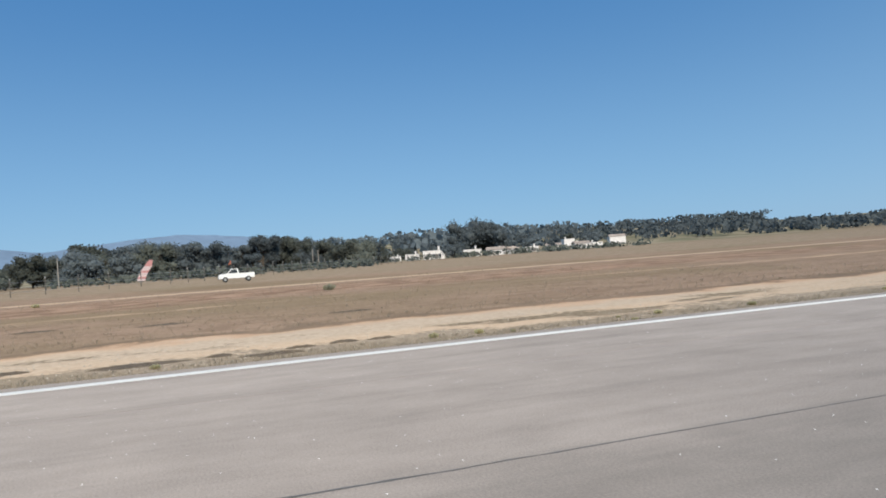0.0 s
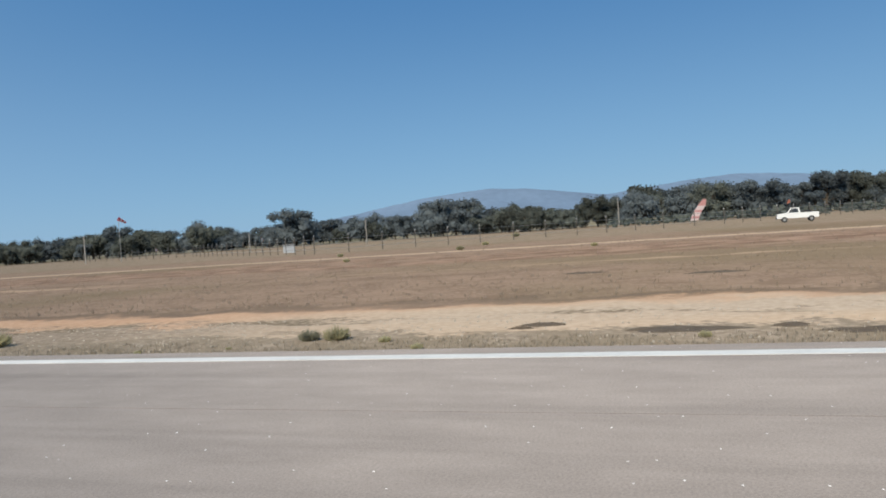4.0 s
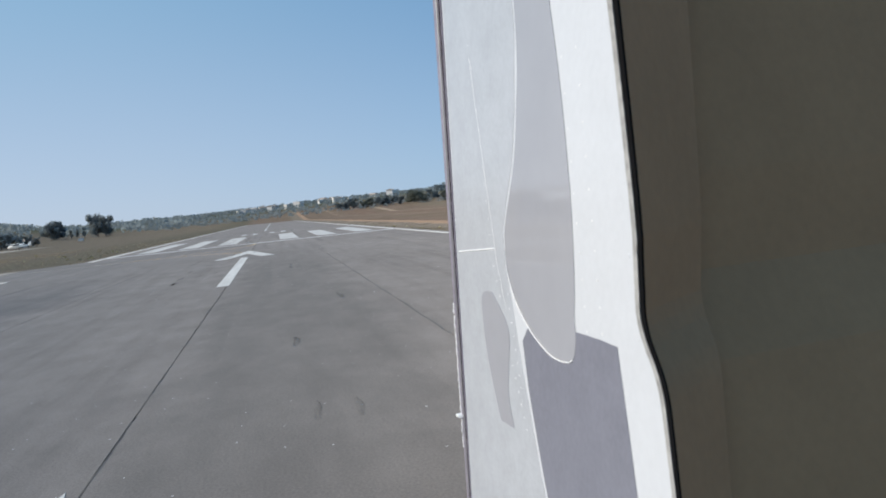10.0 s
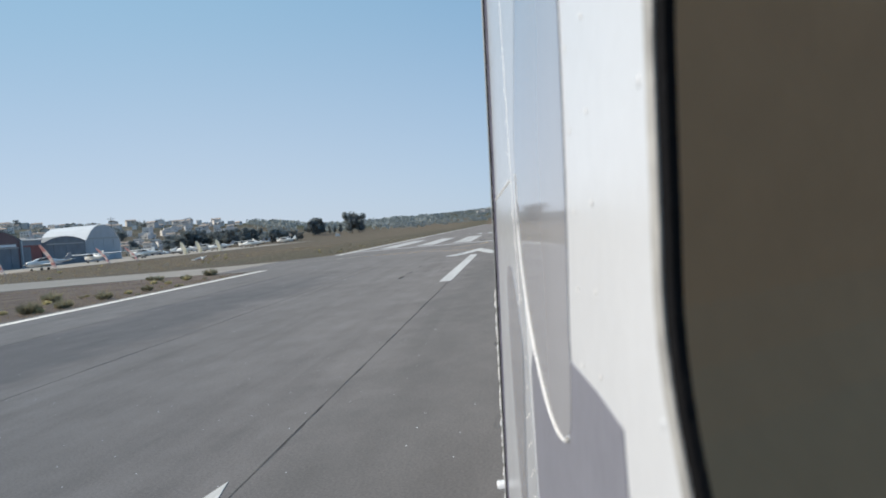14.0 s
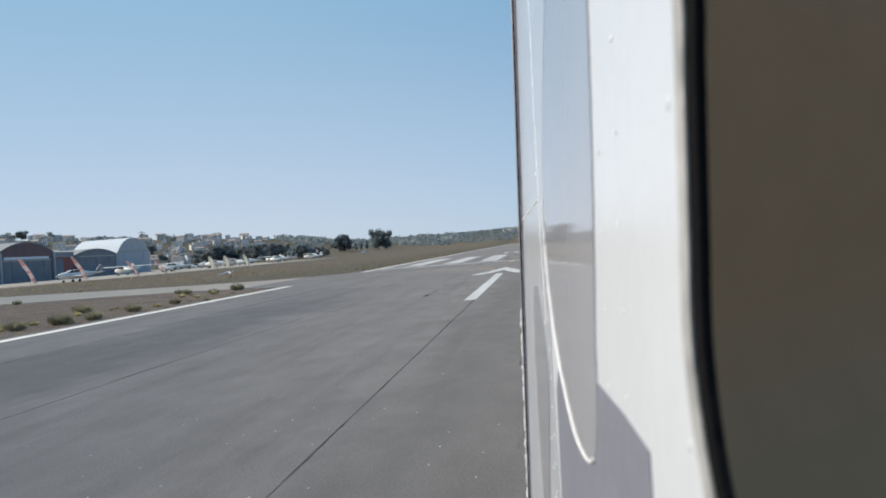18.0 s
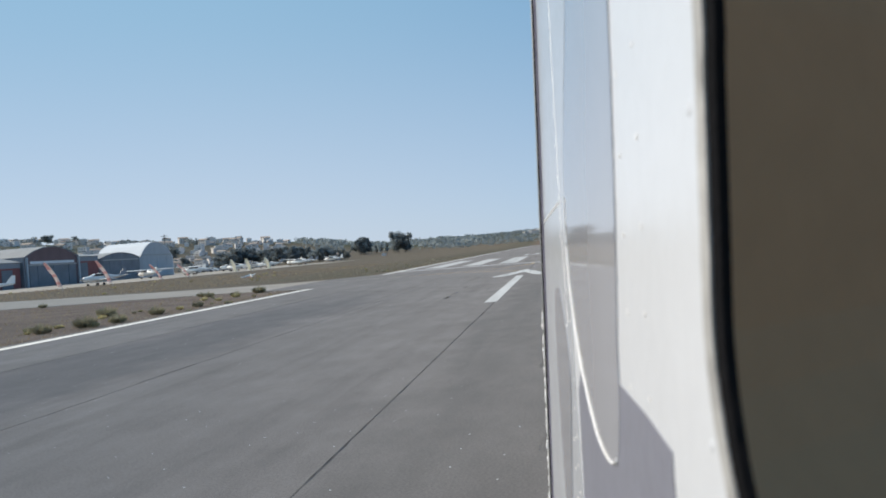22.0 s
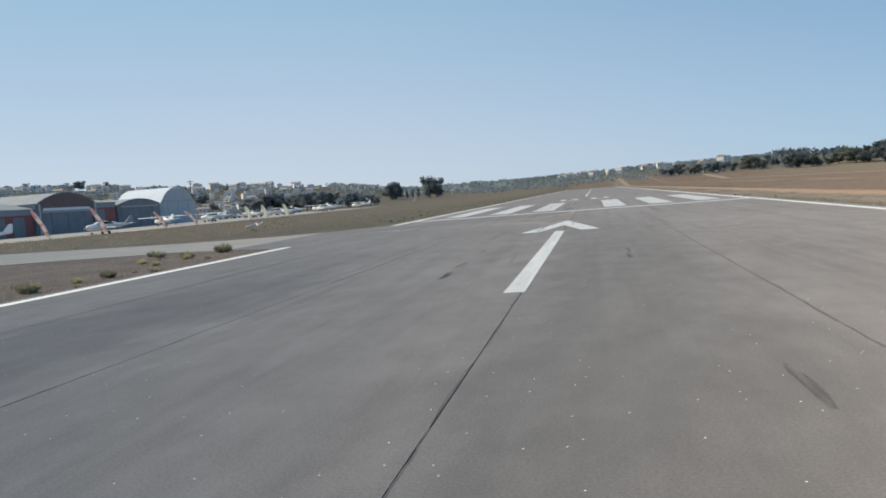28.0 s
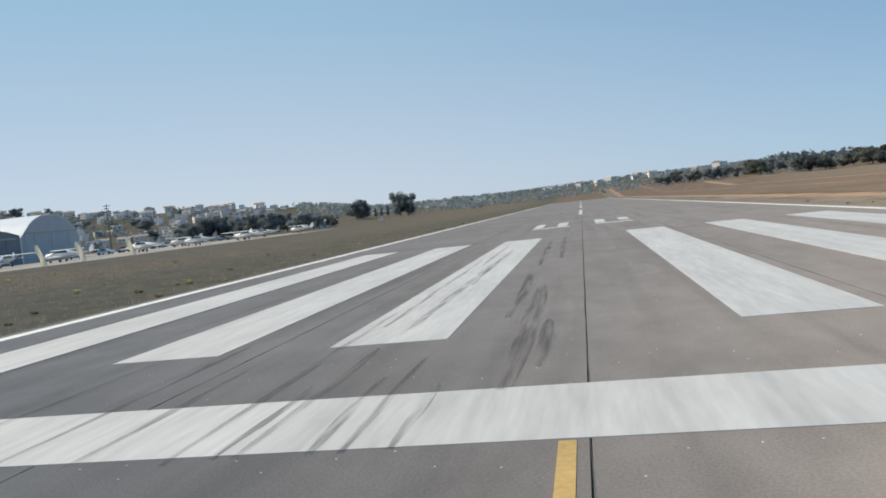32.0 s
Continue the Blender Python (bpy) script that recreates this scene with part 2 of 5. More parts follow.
def box(x0, x1, y0, y1, z0, z1, bevel=0.0, bm=None):
    bm = bm or bmesh.new()
    r = bmesh.ops.create_cube(bm, size=1)
    for v in r["verts"]:
        v.co = Vector((x0 + (v.co.x + 0.5) * (x1 - x0), y0 + (v.co.y + 0.5) * (y1 - y0), z0 + (v.co.z + 0.5) * (z1 - z0)))
    if bevel:
        es = list({e for v in r["verts"] for e in v.link_edges})
        bmesh.ops.bevel(bm, geom=es, offset=bevel, segments=2, affect='EDGES')
    return bm


def prism(outline, a, b, axis="z", bm=None):
    """A flat outline of (p, q) carried from a to b along an axis."""
    bm = bm or bmesh.new()
    def at(p, q, h):
        return (p, q, h) if axis == "z" else ((h, p, q) if axis == "x" else (p, h, q))
    lo = [bm.verts.new(at(p, q, a)) for p, q in outline]
    hi = [bm.verts.new(at(p, q, b)) for p, q in outline]
    bm.faces.new(lo)
    bm.faces.new(hi)
    for i in range(len(lo)):
        j = (i + 1) % len(lo)
        bm.faces.new((lo[i], lo[j], hi[j], hi[i]))
    bmesh.ops.recalc_face_normals(bm, faces=bm.faces)
    return bm


def tube(points, radii, sides=8, bm=None, caps=True):
    bm = bm or bmesh.new()
    rings = []
    pts = [Vector(p) for p in points]
    for i, p in enumerate(pts):
        d = (pts[min(i + 1, len(pts) - 1)] - pts[max(i - 1, 0)]).normalized()
        q = d.to_track_quat('Z', 'Y')
        r = radii[i] if isinstance(radii, (list, tuple)) else radii
        rings.append([bm.verts.new(p + q @ Vector((math.cos(a) * r, math.sin(a) * r, 0))) for a in [k * math.tau / sides for k in range(sides)]])
    for a, b in zip(rings, rings[1:]):
        for k in range(sides):
            bm.faces.new((a[k], a[(k + 1) % sides], b[(k + 1) % sides], b[k]))
    if caps:
        bm.faces.new(rings[0][::-1])
        bm.faces.new(rings[-1])
    return bm


def ribbon(points, width, z0, z1, bm=None):
    """A band of paint laid along a line of (x, y)."""
    bm = bm or bmesh.new()
    pts = [Vector((*p, 0)) for p in points]
    row = []
    for i, p in enumerate(pts):
        d = (pts[min(i + 1, len(pts) - 1)] - pts[max(i - 1, 0)]).normalized()
        s = Vector((-d.y, d.x, 0)) * ((width[i] if isinstance(width, (list, tuple)) else width) / 2)
        row.append([bm.verts.new(p + s + Vector((0, 0, z))) for z in (z0, z1)] + [bm.verts.new(p - s + Vector((0, 0, z))) for z in (z1, z0)])
    for a, b in zip(row, row[1:]):
        for k in range(4):
            bm.faces.new((a[k], b[k], b[(k + 1) % 4], a[(k + 1) % 4]))
    bm.faces.new(row[0])
    bm.faces.new(row[-1][::-1])
    return bm


rnd = random.Random(7)
# ---- ground: one sheet to the horizon, lightly rolling far out ----
def far_rise(x, y):
    d = math.hypot(x, y)
    h = 0.0
    if d > 420:
        a = math.degrees(math.atan2(-x, y))
        k = min(1, (d - 420) / 900)
        wide = 0.5 + 0.5 * math.sin(math.radians(a * 2.3 + 40))
        h = k * (11 + 9 * wide + 5 * noise.noise((x / 260, y / 260, 0)))
        if -135 < a < -104:
            s = min(1, (d - 420) / 300)
            h += s * 9
        if -22 < a < 7:
            s = min(1, (d - 420) / 300)
            h += s * s * (3 - 2 * s) * float(np.interp(a, [-22, -12, -4, 7], [0, 9, 6, 0]))
        if 14 < a < 80:
            s = min(1, (d - 420) / 270)
            h += s * s * (3 - 2 * s) * float(np.interp(a, [14, 18, 24, 27, 32, 38, 60, 80], [0, 9, 17, 18, 20, 26, 28, 0]))
    return h


def build_ground():
    bm = bmesh.new()
    rings = [0, 8, 20, 40, 70, 110, 160, 220, 300, 420, 520, 640, 800, 1000, 1300, 1700, 2300, 3200, 4400]
    seg = 96
    centre = bm.verts.new((0, 30, -0.05))
    prev = None
    for r in rings[1:]:
        ring = []
        for k in range(seg):
            a = k * math.tau / seg
            x, y = r * math.sin(a), r * math.cos(a)
            ring.append(bm.verts.new((x, y + 30, -0.05 + far_rise(x, y))))
        for k in range(seg):
            j = (k + 1) % seg
            if prev:
                bm.faces.new((prev[k], prev[j], ring[j], ring[k]))
            else:
                bm.faces.new((centre, ring[j], ring[k]))
        prev = ring
    bmesh.ops.recalc_face_normals(bm, faces=bm.faces)
    m = bpy.data.materials.new("dry_airfield_ground")
    m.use_nodes = True
    n, l = m.node_tree.nodes, m.node_tree.links
    b = n["Principled BSDF"]
    b.inputs["Roughness"].default_value = 0.95
    b.inputs["Specular IOR Level"].default_value = 0.1
    b.inputs["Diffuse Roughness"].default_value = 1.0
    geo, sep = n.new("ShaderNodeNewGeometry"), n.new("ShaderNodeSeparateXYZ")
    l.new(geo.outputs["Position"], sep.inputs[0])

    def tex(scale, detail=6, stretch=(1, 1, 1)):
        mp, t = n.new("ShaderNodeMapping"), n.new("ShaderNodeTexNoise")
        mp.inputs["Scale"].default_value = stretch
        t.inputs["Scale"].default_value, t.inputs["Detail"].default_value = scale, detail
        l.new(geo.outputs["Position"], mp.inputs[0])
        l.new(mp.outputs[0], t.inputs["Vector"])
        return t.outputs[0]

    def math_(op, a, c=0.0, d=0.0):
        q = n.new("ShaderNodeMath")
        q.operation = op
        for i, v in enumerate((a, c, d)):
            if isinstance(v, (int, float)):
                q.inputs[i].default_value = v
            else:
                l.new(v, q.inputs[i])
        return q.outputs[0]

    def ramp(v, lo, hi):
        q = n.new("ShaderNodeMapRange")
        q.inputs[1].default_value, q.inputs[2].default_value = lo, hi
        l.new(v, q.inputs[0])
        return q.outputs[0]

    def mixed(f, a, c):
        q = n.new("ShaderNodeMix")
        q.data_type = 'RGBA'
        l.new(f, q.inputs[0])
        for i, v in ((6, a), (7, c)):
            if isinstance(v, tuple):
                q.inputs[i].default_value = (*v, 1)
            else:
                l.new(v, q.inputs[i])
        return q.outputs[2]

    def band(lo, hi, soft, wob):
        """1 between two distances from the runway's axis, with an uneven edge."""
        v = math_('ADD', sep.outputs[0], math_('ADD', math_('MULTIPLY', math_('SUBTRACT', wob, 0.5), 5.0), math_('MULTIPLY', math_('SUBTRACT', fine, 0.5), 2.2)))
        return math_('MULTIPLY', ramp(v, lo - soft, lo + soft), math_('SUBTRACT', 1.0, ramp(v, hi - soft, hi + soft)))

    wide, mid, fine, streak = tex(0.035), tex(0.4, 8), tex(6.0, 6), tex(0.25, 7, (1, 0.14, 1))
    grass = mixed(ramp(mid, 0.35, 0.65), (0.153, 0.105, 0.074), (0.216, 0.152, 0.109))
    grass = mixed(ramp(fine, 0.4, 0.62), grass, (0.248, 0.178, 0.131))
    clump = tex(0.9, 8, (1, 0.6, 1))
    grass = mixed(math_('MULTIPLY', ramp(clump, 0.52, 0.64), 0.55), grass, (0.140, 0.095, 0.065))
    grass = mixed(math_('MULTIPLY', ramp(streak, 0.56, 0.66), 0.7), grass, (0.162, 0.112, 0.078))
    grass = mixed(math_('MULTIPLY', ramp(wide, 0.5, 0.62), 0.5), grass, (0.140, 0.11, 0.063))
    left = ramp(sep.outputs[0], -11.0, -15.0)
    lgrass = mixed(ramp(mid, 0.35, 0.65), (0.17, 0.118, 0.094), (0.25, 0.185, 0.15))
    lgrass = mixed(math_('MULTIPLY', ramp(wide, 0.46, 0.6), 0.4), lgrass, (0.155, 0.118, 0.09))
    lgrass = mixed(math_('MULTIPLY', ramp(fine, 0.45, 0.65), 0.6), lgrass, (0.26, 0.208, 0.165))
    lgrass = mixed(math_('MULTIPLY', ramp(sep.outputs[1], 48, 78), 0.65), lgrass, mixed(ramp(mid, 0.38, 0.62), (0.12, 0.092, 0.066), (0.2, 0.152, 0.115)))
    lgrass = mixed(math_('MULTIPLY', math_('MULTIPLY', ramp(sep.outputs[1], 58, 72), ramp(clump, 0.44, 0.6)), 0.55), lgrass, (0.205, 0.18, 0.105))
    # darker grass close to the runway, past the taxiway
    near_dark = math_('MULTIPLY', math_('MULTIPLY', ramp(sep.outputs[1], 60, 70), ramp(math_('ADD', sep.outputs[0], math_('MULTIPLY', wide, 14.0)), -27, -13)), 0.75)
    lgrass = mixed(near_dark, lgrass, mixed(ramp(clump, 0.4, 0.6), (0.105, 0.09, 0.065), (0.15, 0.132, 0.085)))
    grass = mixed(left, grass, lgrass)
    dirt = mixed(ramp(fine, 0.25, 0.75), (0.36, 0.265, 0.185), (0.45, 0.345, 0.255))
    gravel = mixed(ramp(fine, 0.3, 0.7), (0.31, 0.245, 0.185), (0.41, 0.335, 0.262))
    col = grass
    # reddish broken ground and a pale track before the fence
    rough = mixed(ramp(mid, 0.4, 0.6), (0.15, 0.095, 0.066), (0.26, 0.175, 0.125))
    col = mixed(math_('MULTIPLY', band(46, 62, 1.5, wide), ramp(streak, 0.36, 0.5)), col, rough)
    col = mixed(math_('MULTIPLY', band(38, 40, 0.5, mid), ramp(streak, 0.45, 0.6)), col, (0.36, 0.26, 0.18))
    south = ramp(sep.outputs[1], 7.0, 1.0)
    orange = mixed(ramp(fine, 0.4, 0.6), (0.37, 0.23, 0.145), (0.44, 0.292, 0.198))
    shoulder = mixed(ramp(fine, 0.4, 0.62), (0.2, 0.16, 0.12), (0.3, 0.245, 0.19))
    col = mixed(math_('MULTIPLY', band(17.8, 20.9, 0.5, mid), ramp(math_('ADD', streak, math_('MULTIPLY', mid, 0.25)), 0.4, 0.55)), col, orange)
    col = mixed(math_('MULTIPLY', band(15.6, 18.4, 0.4, mid), 0.85), col, mixed(ramp(streak, 0.5, 0.75), shoulder, dirt))
    col = mixed(math_('MULTIPLY', band(15.7, 20.4, 0.5, mid), south), col, mixed(ramp(streak, 0.4, 0.6), gravel, dirt))
    col = mixed(math_('MULTIPLY', band(14.9, 18.2, 0.4, mid), ramp(tex(0.45, 7, (1, 0.35, 1)), 0.525, 0.575)), col, mixed(ramp(fine, 0.4, 0.6), (0.13, 0.1, 0.07), (0.22, 0.175, 0.125)))
    col = mixed(math_('MULTIPLY', band(21.2, 22.4, 0.3, mid), math_('MULTIPLY', ramp(streak, 0.4, 0.55), 0.7)), col, (0.125, 0.092, 0.066))
    col = mixed(math_('MULTIPLY', band(96, 235, 4, wide), 0.6), col, mixed(ramp(clump, 0.42, 0.6), (0.25, 0.2, 0.15), (0.155, 0.13, 0.085)))
    col = mixed(band(12.0, 15.9, 0.3, mid), col, mixed(ramp(mid, 0.4, 0.6), shoulder, (0.2, 0.16, 0.115)))
    col = mixed(math_('MULTIPLY', band(68, 72, 0.8, mid), 0.75), col, dirt)
    far = ramp(math_('ABSOLUTE', sep.outputs[0]), 230, 330)
    col = mixed(far, col, mixed(ramp(wide, 0.4, 0.6), (0.12, 0.115, 0.075), (0.23, 0.195, 0.14)))
    far_y = ramp(sep.outputs[1], 560, 760)
    col = mixed(far_y, col, mixed(ramp(wide, 0.4, 0.6), (0.06, 0.07, 0.035), (0.12, 0.11, 0.065)))
    l.new(col, b.inputs["Base Color"])
    bp = n.new("ShaderNodeBump")
    bp.inputs["Strength"].default_value, bp.inputs["Distance"].default_value = 0.35, 0.05
    l.new(fine, bp.inputs["Height"])
    l.new(bp.outputs[0], b.inputs["Normal"])
    return tagged(link("ground", bm, m, smooth=True), "dry brown airfield grass with bare orange dirt", "ground", kind="structure")


build_ground()


# ---- runway ----
def asphalt():
    m = material("runway_asphalt", (0.28, 0.244, 0.222), 0.85, var=0.22, scale=0.12, fine=80, bump=0.18, space="World")
    n, l = m.node_tree.nodes, m.node_tree.links
    b = n["Principled BSDF"]
    b.inputs["Diffuse Roughness"].default_value = 1.0
    b.inputs["Specular IOR Level"].default_value = 0.25
    src = b.inputs["Base Color"].links[0].from_socket
    geo, mp, t = n.new("ShaderNodeNewGeometry"), n.new("ShaderNodeMapping"), n.new("ShaderNodeTexNoise")
    mp.inputs["Scale"].default_value = (1.6, 0.05, 1)
    t.inputs["Scale"].default_value, t.inputs["Detail"].default_value = 1.0, 5
    l.new(geo.outputs["Position"], mp.inputs[0])
    l.new(mp.outputs[0], t.inputs["Vector"])
    r, mix = n.new("ShaderNodeMapRange"), n.new("ShaderNodeMix")
    r.inputs[1].default_value, r.inputs[2].default_value, r.inputs[4].default_value = 0.5, 0.75, 0.6
    l.new(t.outputs[0], r.inputs[0])
    mix.data_type = 'RGBA'
    l.new(r.outputs[0], mix.inputs[0])
    l.new(src, mix.inputs[6])
    mix.inputs[7].default_value = (0.175, 0.153, 0.14, 1)
    # an older, darker resurfaced lane left of the middle
    sp = n.new("ShaderNodeSeparateXYZ")
    wob, wadd = n.new("ShaderNodeTexNoise"), n.new("ShaderNodeMath")
    wob.inputs["Scale"].default_value, wob.inputs["Detail"].default_value = 0.5, 6
    l.new(geo.outputs["Position"], wob.inputs["Vector"])
    l.new(geo.outputs["Position"], sp.inputs[0])
    wadd.operation = 'MULTIPLY_ADD'
    wadd.inputs[1].default_value = 3.2
    l.new(wob.outputs[0], wadd.inputs[0])
    l.new(sp.outputs[0], wadd.inputs[2])
    def lane_mix(base, bounds, amount, colour):
        lane = None
        for sock, lo_, hi_ in bounds:
            rr = n.new("ShaderNodeMapRange")
            rr.inputs[1].default_value, rr.inputs[2].default_value = lo_, hi_
            l.new(sock, rr.inputs[0])
            if lane is None:
                lane = rr.outputs[0]
            else:
                mu = n.new("ShaderNodeMath")
                mu.operation = 'MULTIPLY'
                l.new(lane, mu.inputs[0])
                l.new(rr.outputs[0], mu.inputs[1])
                lane = mu.outputs[0]
        mu = n.new("ShaderNodeMath")
        mu.operation = 'MULTIPLY'
        mu.inputs[1].default_value = amount
        l.new(lane, mu.inputs[0])
        mixl = n.new("ShaderNodeMix")
        mixl.data_type = 'RGBA'
        l.new(mu.outputs[0], mixl.inputs[0])
        l.new(base, mixl.inputs[6])
        mixl.inputs[7].default_value = (*colour, 1)
        return mixl
    mix = lane_mix(mix.outputs[2], ((wadd.outputs[0], -8.2, -6.9), (wadd.outputs[0], -3.3, -4.5), (sp.outputs[1], 4, 12), (sp.outputs[1], 40, 26)), 0.6, (0.14, 0.13, 0.13))
    # a darker lane right of the middle
    mix = lane_mix(mix.outputs[2], ((wadd.outputs[0], 1.3, 2.4), (wadd.outputs[0], 6.3, 4.7), (sp.outputs[1], 60, 30)), 0.55, (0.17, 0.152, 0.138))
    # white specks painted in for glints off grains in the wearing course
    v, vr, mix2 = n.new("ShaderNodeTexVoronoi"), n.new("ShaderNodeMapRange"), n.new("ShaderNodeMix")
    v.voronoi_dimensions = '2D'
    v.inputs["Scale"].default_value = 2.2
    l.new(geo.outputs["Position"], v.inputs["Vector"])
    vr.inputs[1].default_value, vr.inputs[2].default_value, vr.inputs[3].default_value, vr.inputs[4].default_value = 0.012, 0.024, 1.0, 0.0
    l.new(v.outputs["Distance"], vr.inputs[0])
    mix2.data_type = 'RGBA'
    rare, both, cell = n.new("ShaderNodeMath"), n.new("ShaderNodeMath"), n.new("ShaderNodeSeparateColor")
    rare.operation, rare.inputs[1].default_value, both.operation = 'GREATER_THAN', 0.66, 'MULTIPLY'
    l.new(v.outputs["Color"], cell.inputs[0])
    l.new(cell.outputs[0], rare.inputs[0])
    l.new(rare.outputs[0], both.inputs[0])
    l.new(vr.outputs[0], both.inputs[1])
    l.new(both.outputs[0], mix2.inputs[0])
    l.new(mix.outputs[2], mix2.inputs[6])
    mix2.inputs[7].default_value = (0.95, 0.94, 0.93, 1)
    # coarse aggregate: light and dark grains a centimetre or two across
    gr, gm, gx = n.new("ShaderNodeTexNoise"), n.new("ShaderNodeMapRange"), n.new("ShaderNodeHueSaturation")
    gr.inputs["Scale"].default_value, gr.inputs["Detail"].default_value, gr.inputs["Roughness"].default_value = 38.0, 4, 0.75
    l.new(geo.outputs["Position"], gr.inputs["Vector"])
    for k, v_ in enumerate((0.32, 0.68, 0.8, 1.2)):
        gm.inputs[k + 1].default_value = v_
    l.new(gr.outputs[0], gm.inputs[0])
    # uneven patches half a metre to two metres across
    pt, pm, pmp, pmul = n.new("ShaderNodeTexNoise"), n.new("ShaderNodeMapRange"), n.new("ShaderNodeMapping"), n.new("ShaderNodeMath")
    pmp.inputs["Scale"].default_value = (1.0, 0.45, 1.0)
    pt.inputs["Scale"].default_value, pt.inputs["Detail"].default_value, pt.inputs["Roughness"].default_value = 1.4, 7, 0.65
    l.new(geo.outputs["Position"], pmp.inputs[0])
    l.new(pmp.outputs[0], pt.inputs["Vector"])
    for k, v_ in enumerate((0.35, 0.65, 0.89, 1.08)):
        pm.inputs[k + 1].default_value = v_
    l.new(pt.outputs[0], pm.inputs[0])
    pmul.operation = 'MULTIPLY'
    l.new(gm.outputs[0], pmul.inputs[0])
    l.new(pm.outputs[0], pmul.inputs[1])
    l.new(pmul.outputs[0], gx.inputs["Value"])
    l.new(mix2.outputs[2], gx.inputs["Color"])
    l.new(gx.outputs[0], b.inputs["Base Color"])
    return m


RW = 13.7
M_ASPHALT = asphalt()
runway = tagged(link("runway", box(-RW + 0.1, RW - 0.1, -69, 959, -0.5, -0.06), M_TAXI), "grey worn asphalt runway with paving joints", "runway", kind="structure")
ys = [-70 + 10 * k for k in range(8)] + [30 * k for k in range(1, 33)]
for xa, xb in ((-RW, -9.2), (-9.2, -4.75), (-4.75, 0.1), (0.1, 4.3), (4.3, 9.6), (9.6, RW)):
    bm = bmesh.new()
    lo = [[bm.verts.new((x, y, z)) for x, z in ((xa + 0.002, -0.055), (xa + 0.01, 0.0), (xb - 0.01, 0.0), (xb - 0.002, -0.055))] for y in ys]
    for a, b in zip(lo, lo[1:]):
        for k in range(3):
            bm.faces.new((a[k], a[k + 1], b[k + 1], b[k]))
    part("paving_lane", bm, M_ASPHALT, runway)


def joint(x, seed, w=0.05):
    """A crumbling crack: uneven width, fine near the turning pad and coarser far off."""
    ys_ = [-60 + 1.0 * k for k in range(50)] + [-10 + 0.16 * k for k in range(500)] + [70 + 1.2 * k for k in range(190)]
    pts = [(x + 0.05 * noise.noise((seed, y * 0.35, 0)) + 0.03 * noise.noise((seed, y * 1.9, 3)) + 0.012 * noise.noise((seed, y * 9, 5)), y) for y in ys_]
    ws = [w * (1.0 if y < 40 else 0.75) * max(0.15, 0.75 + 0.9 * noise.noise((seed + 9, y * 0.7, 2)) + 0.8 * noise.noise((seed, y * 5.5, 7))) for y in ys_]
    tagged(link("joint_crack", ribbon(pts, ws, -0.02, 0.003), M_TAR), "dark cracked joint along the asphalt", "joint", kind="structure", group="paving joints")


joint(0.1, 1, w=0.012)
joint(4.3, 2, w=0.042)
joint(-4.75, 3, w=0.026)
joint(-9.2, 4, w=0.02)

PZ0, PZ1 = -0.004, 0.006


def paint(name, outline, label, category, group="", mat=None):
    return tagged(link(name, prism(outline, PZ0, PZ1), mat or M_LINE), label, category, group=group)


def rect(x0, x1, y0, y1):
    return [(x0, y0), (x1, y0), (x1, y1), (x0, y1)]


for tip in (5.84, 54.95):
    arrow = empty("runway_arrow", label="white painted centreline arrow with rubber streaks", category="runway marking", group="displaced threshold arrows")
    part("shaft", prism(rect(-0.24, 0.16, tip - 29.5, tip - 10), PZ0, PZ1), M_LINE, arrow)
    part("head", prism([(-1.72, tip - 10), (-0.04, tip), (1.64, tip - 10), (0.86, tip - 10), (-0.04, tip - 4.9), (-0.94, tip - 10)], PZ0, PZ1), M_LINE, arrow)
paint("threshold_bar", rect(-12.9, 12.9, 71.3, 73.1), "white painted bar across the runway, streaked by tyres", "runway marking", mat=M_STRIPE)
for x in (-11.1, -7.3, -3.7, 2.2, 5.9, 9.6):
    paint("threshold_stripe", rect(x, x + 1.8, 76.35, 104.4), "broad white threshold stripe worn by tyres", "runway marking", "threshold stripes", M_STRIPE)
for x0, x1, y0, y1 in ((-3.2, -0.7, 117, 118.2), (-3.2, -2.6, 119, 126), (-1.6, -0.9, 119, 126), (1.0, 3.4, 117, 118.2), (1.0, 1.7, 119, 126), (2.7, 3.4, 121, 126)):
    paint("runway_number_bar", rect(x0, x1, y0, y1), "white painted bar of the runway number", "runway marking", "runway number")
for k in range(9):
    paint("centreline_dash", rect(-0.2, 0.2, 150 + 50 * k, 180 + 50 * k), "white painted centreline dash", "runway marking", "centreline dashes")
paint("edge_line", rect(12.77, 13.12, -65, 900), "long white painted line along the runway edge", "runway marking", "edge lines", M_EDGE)
paint("edge_line", rect(-13.25, -12.8, -65, 46.3), "white painted runway edge line ending at the taxiway", "runway marking", "edge lines", M_EDGE)
paint("edge_line", rect(-13.25, -12.8, 66.5, 900), "long white painted line along the runway edge", "runway marking", "edge lines", M_EDGE)


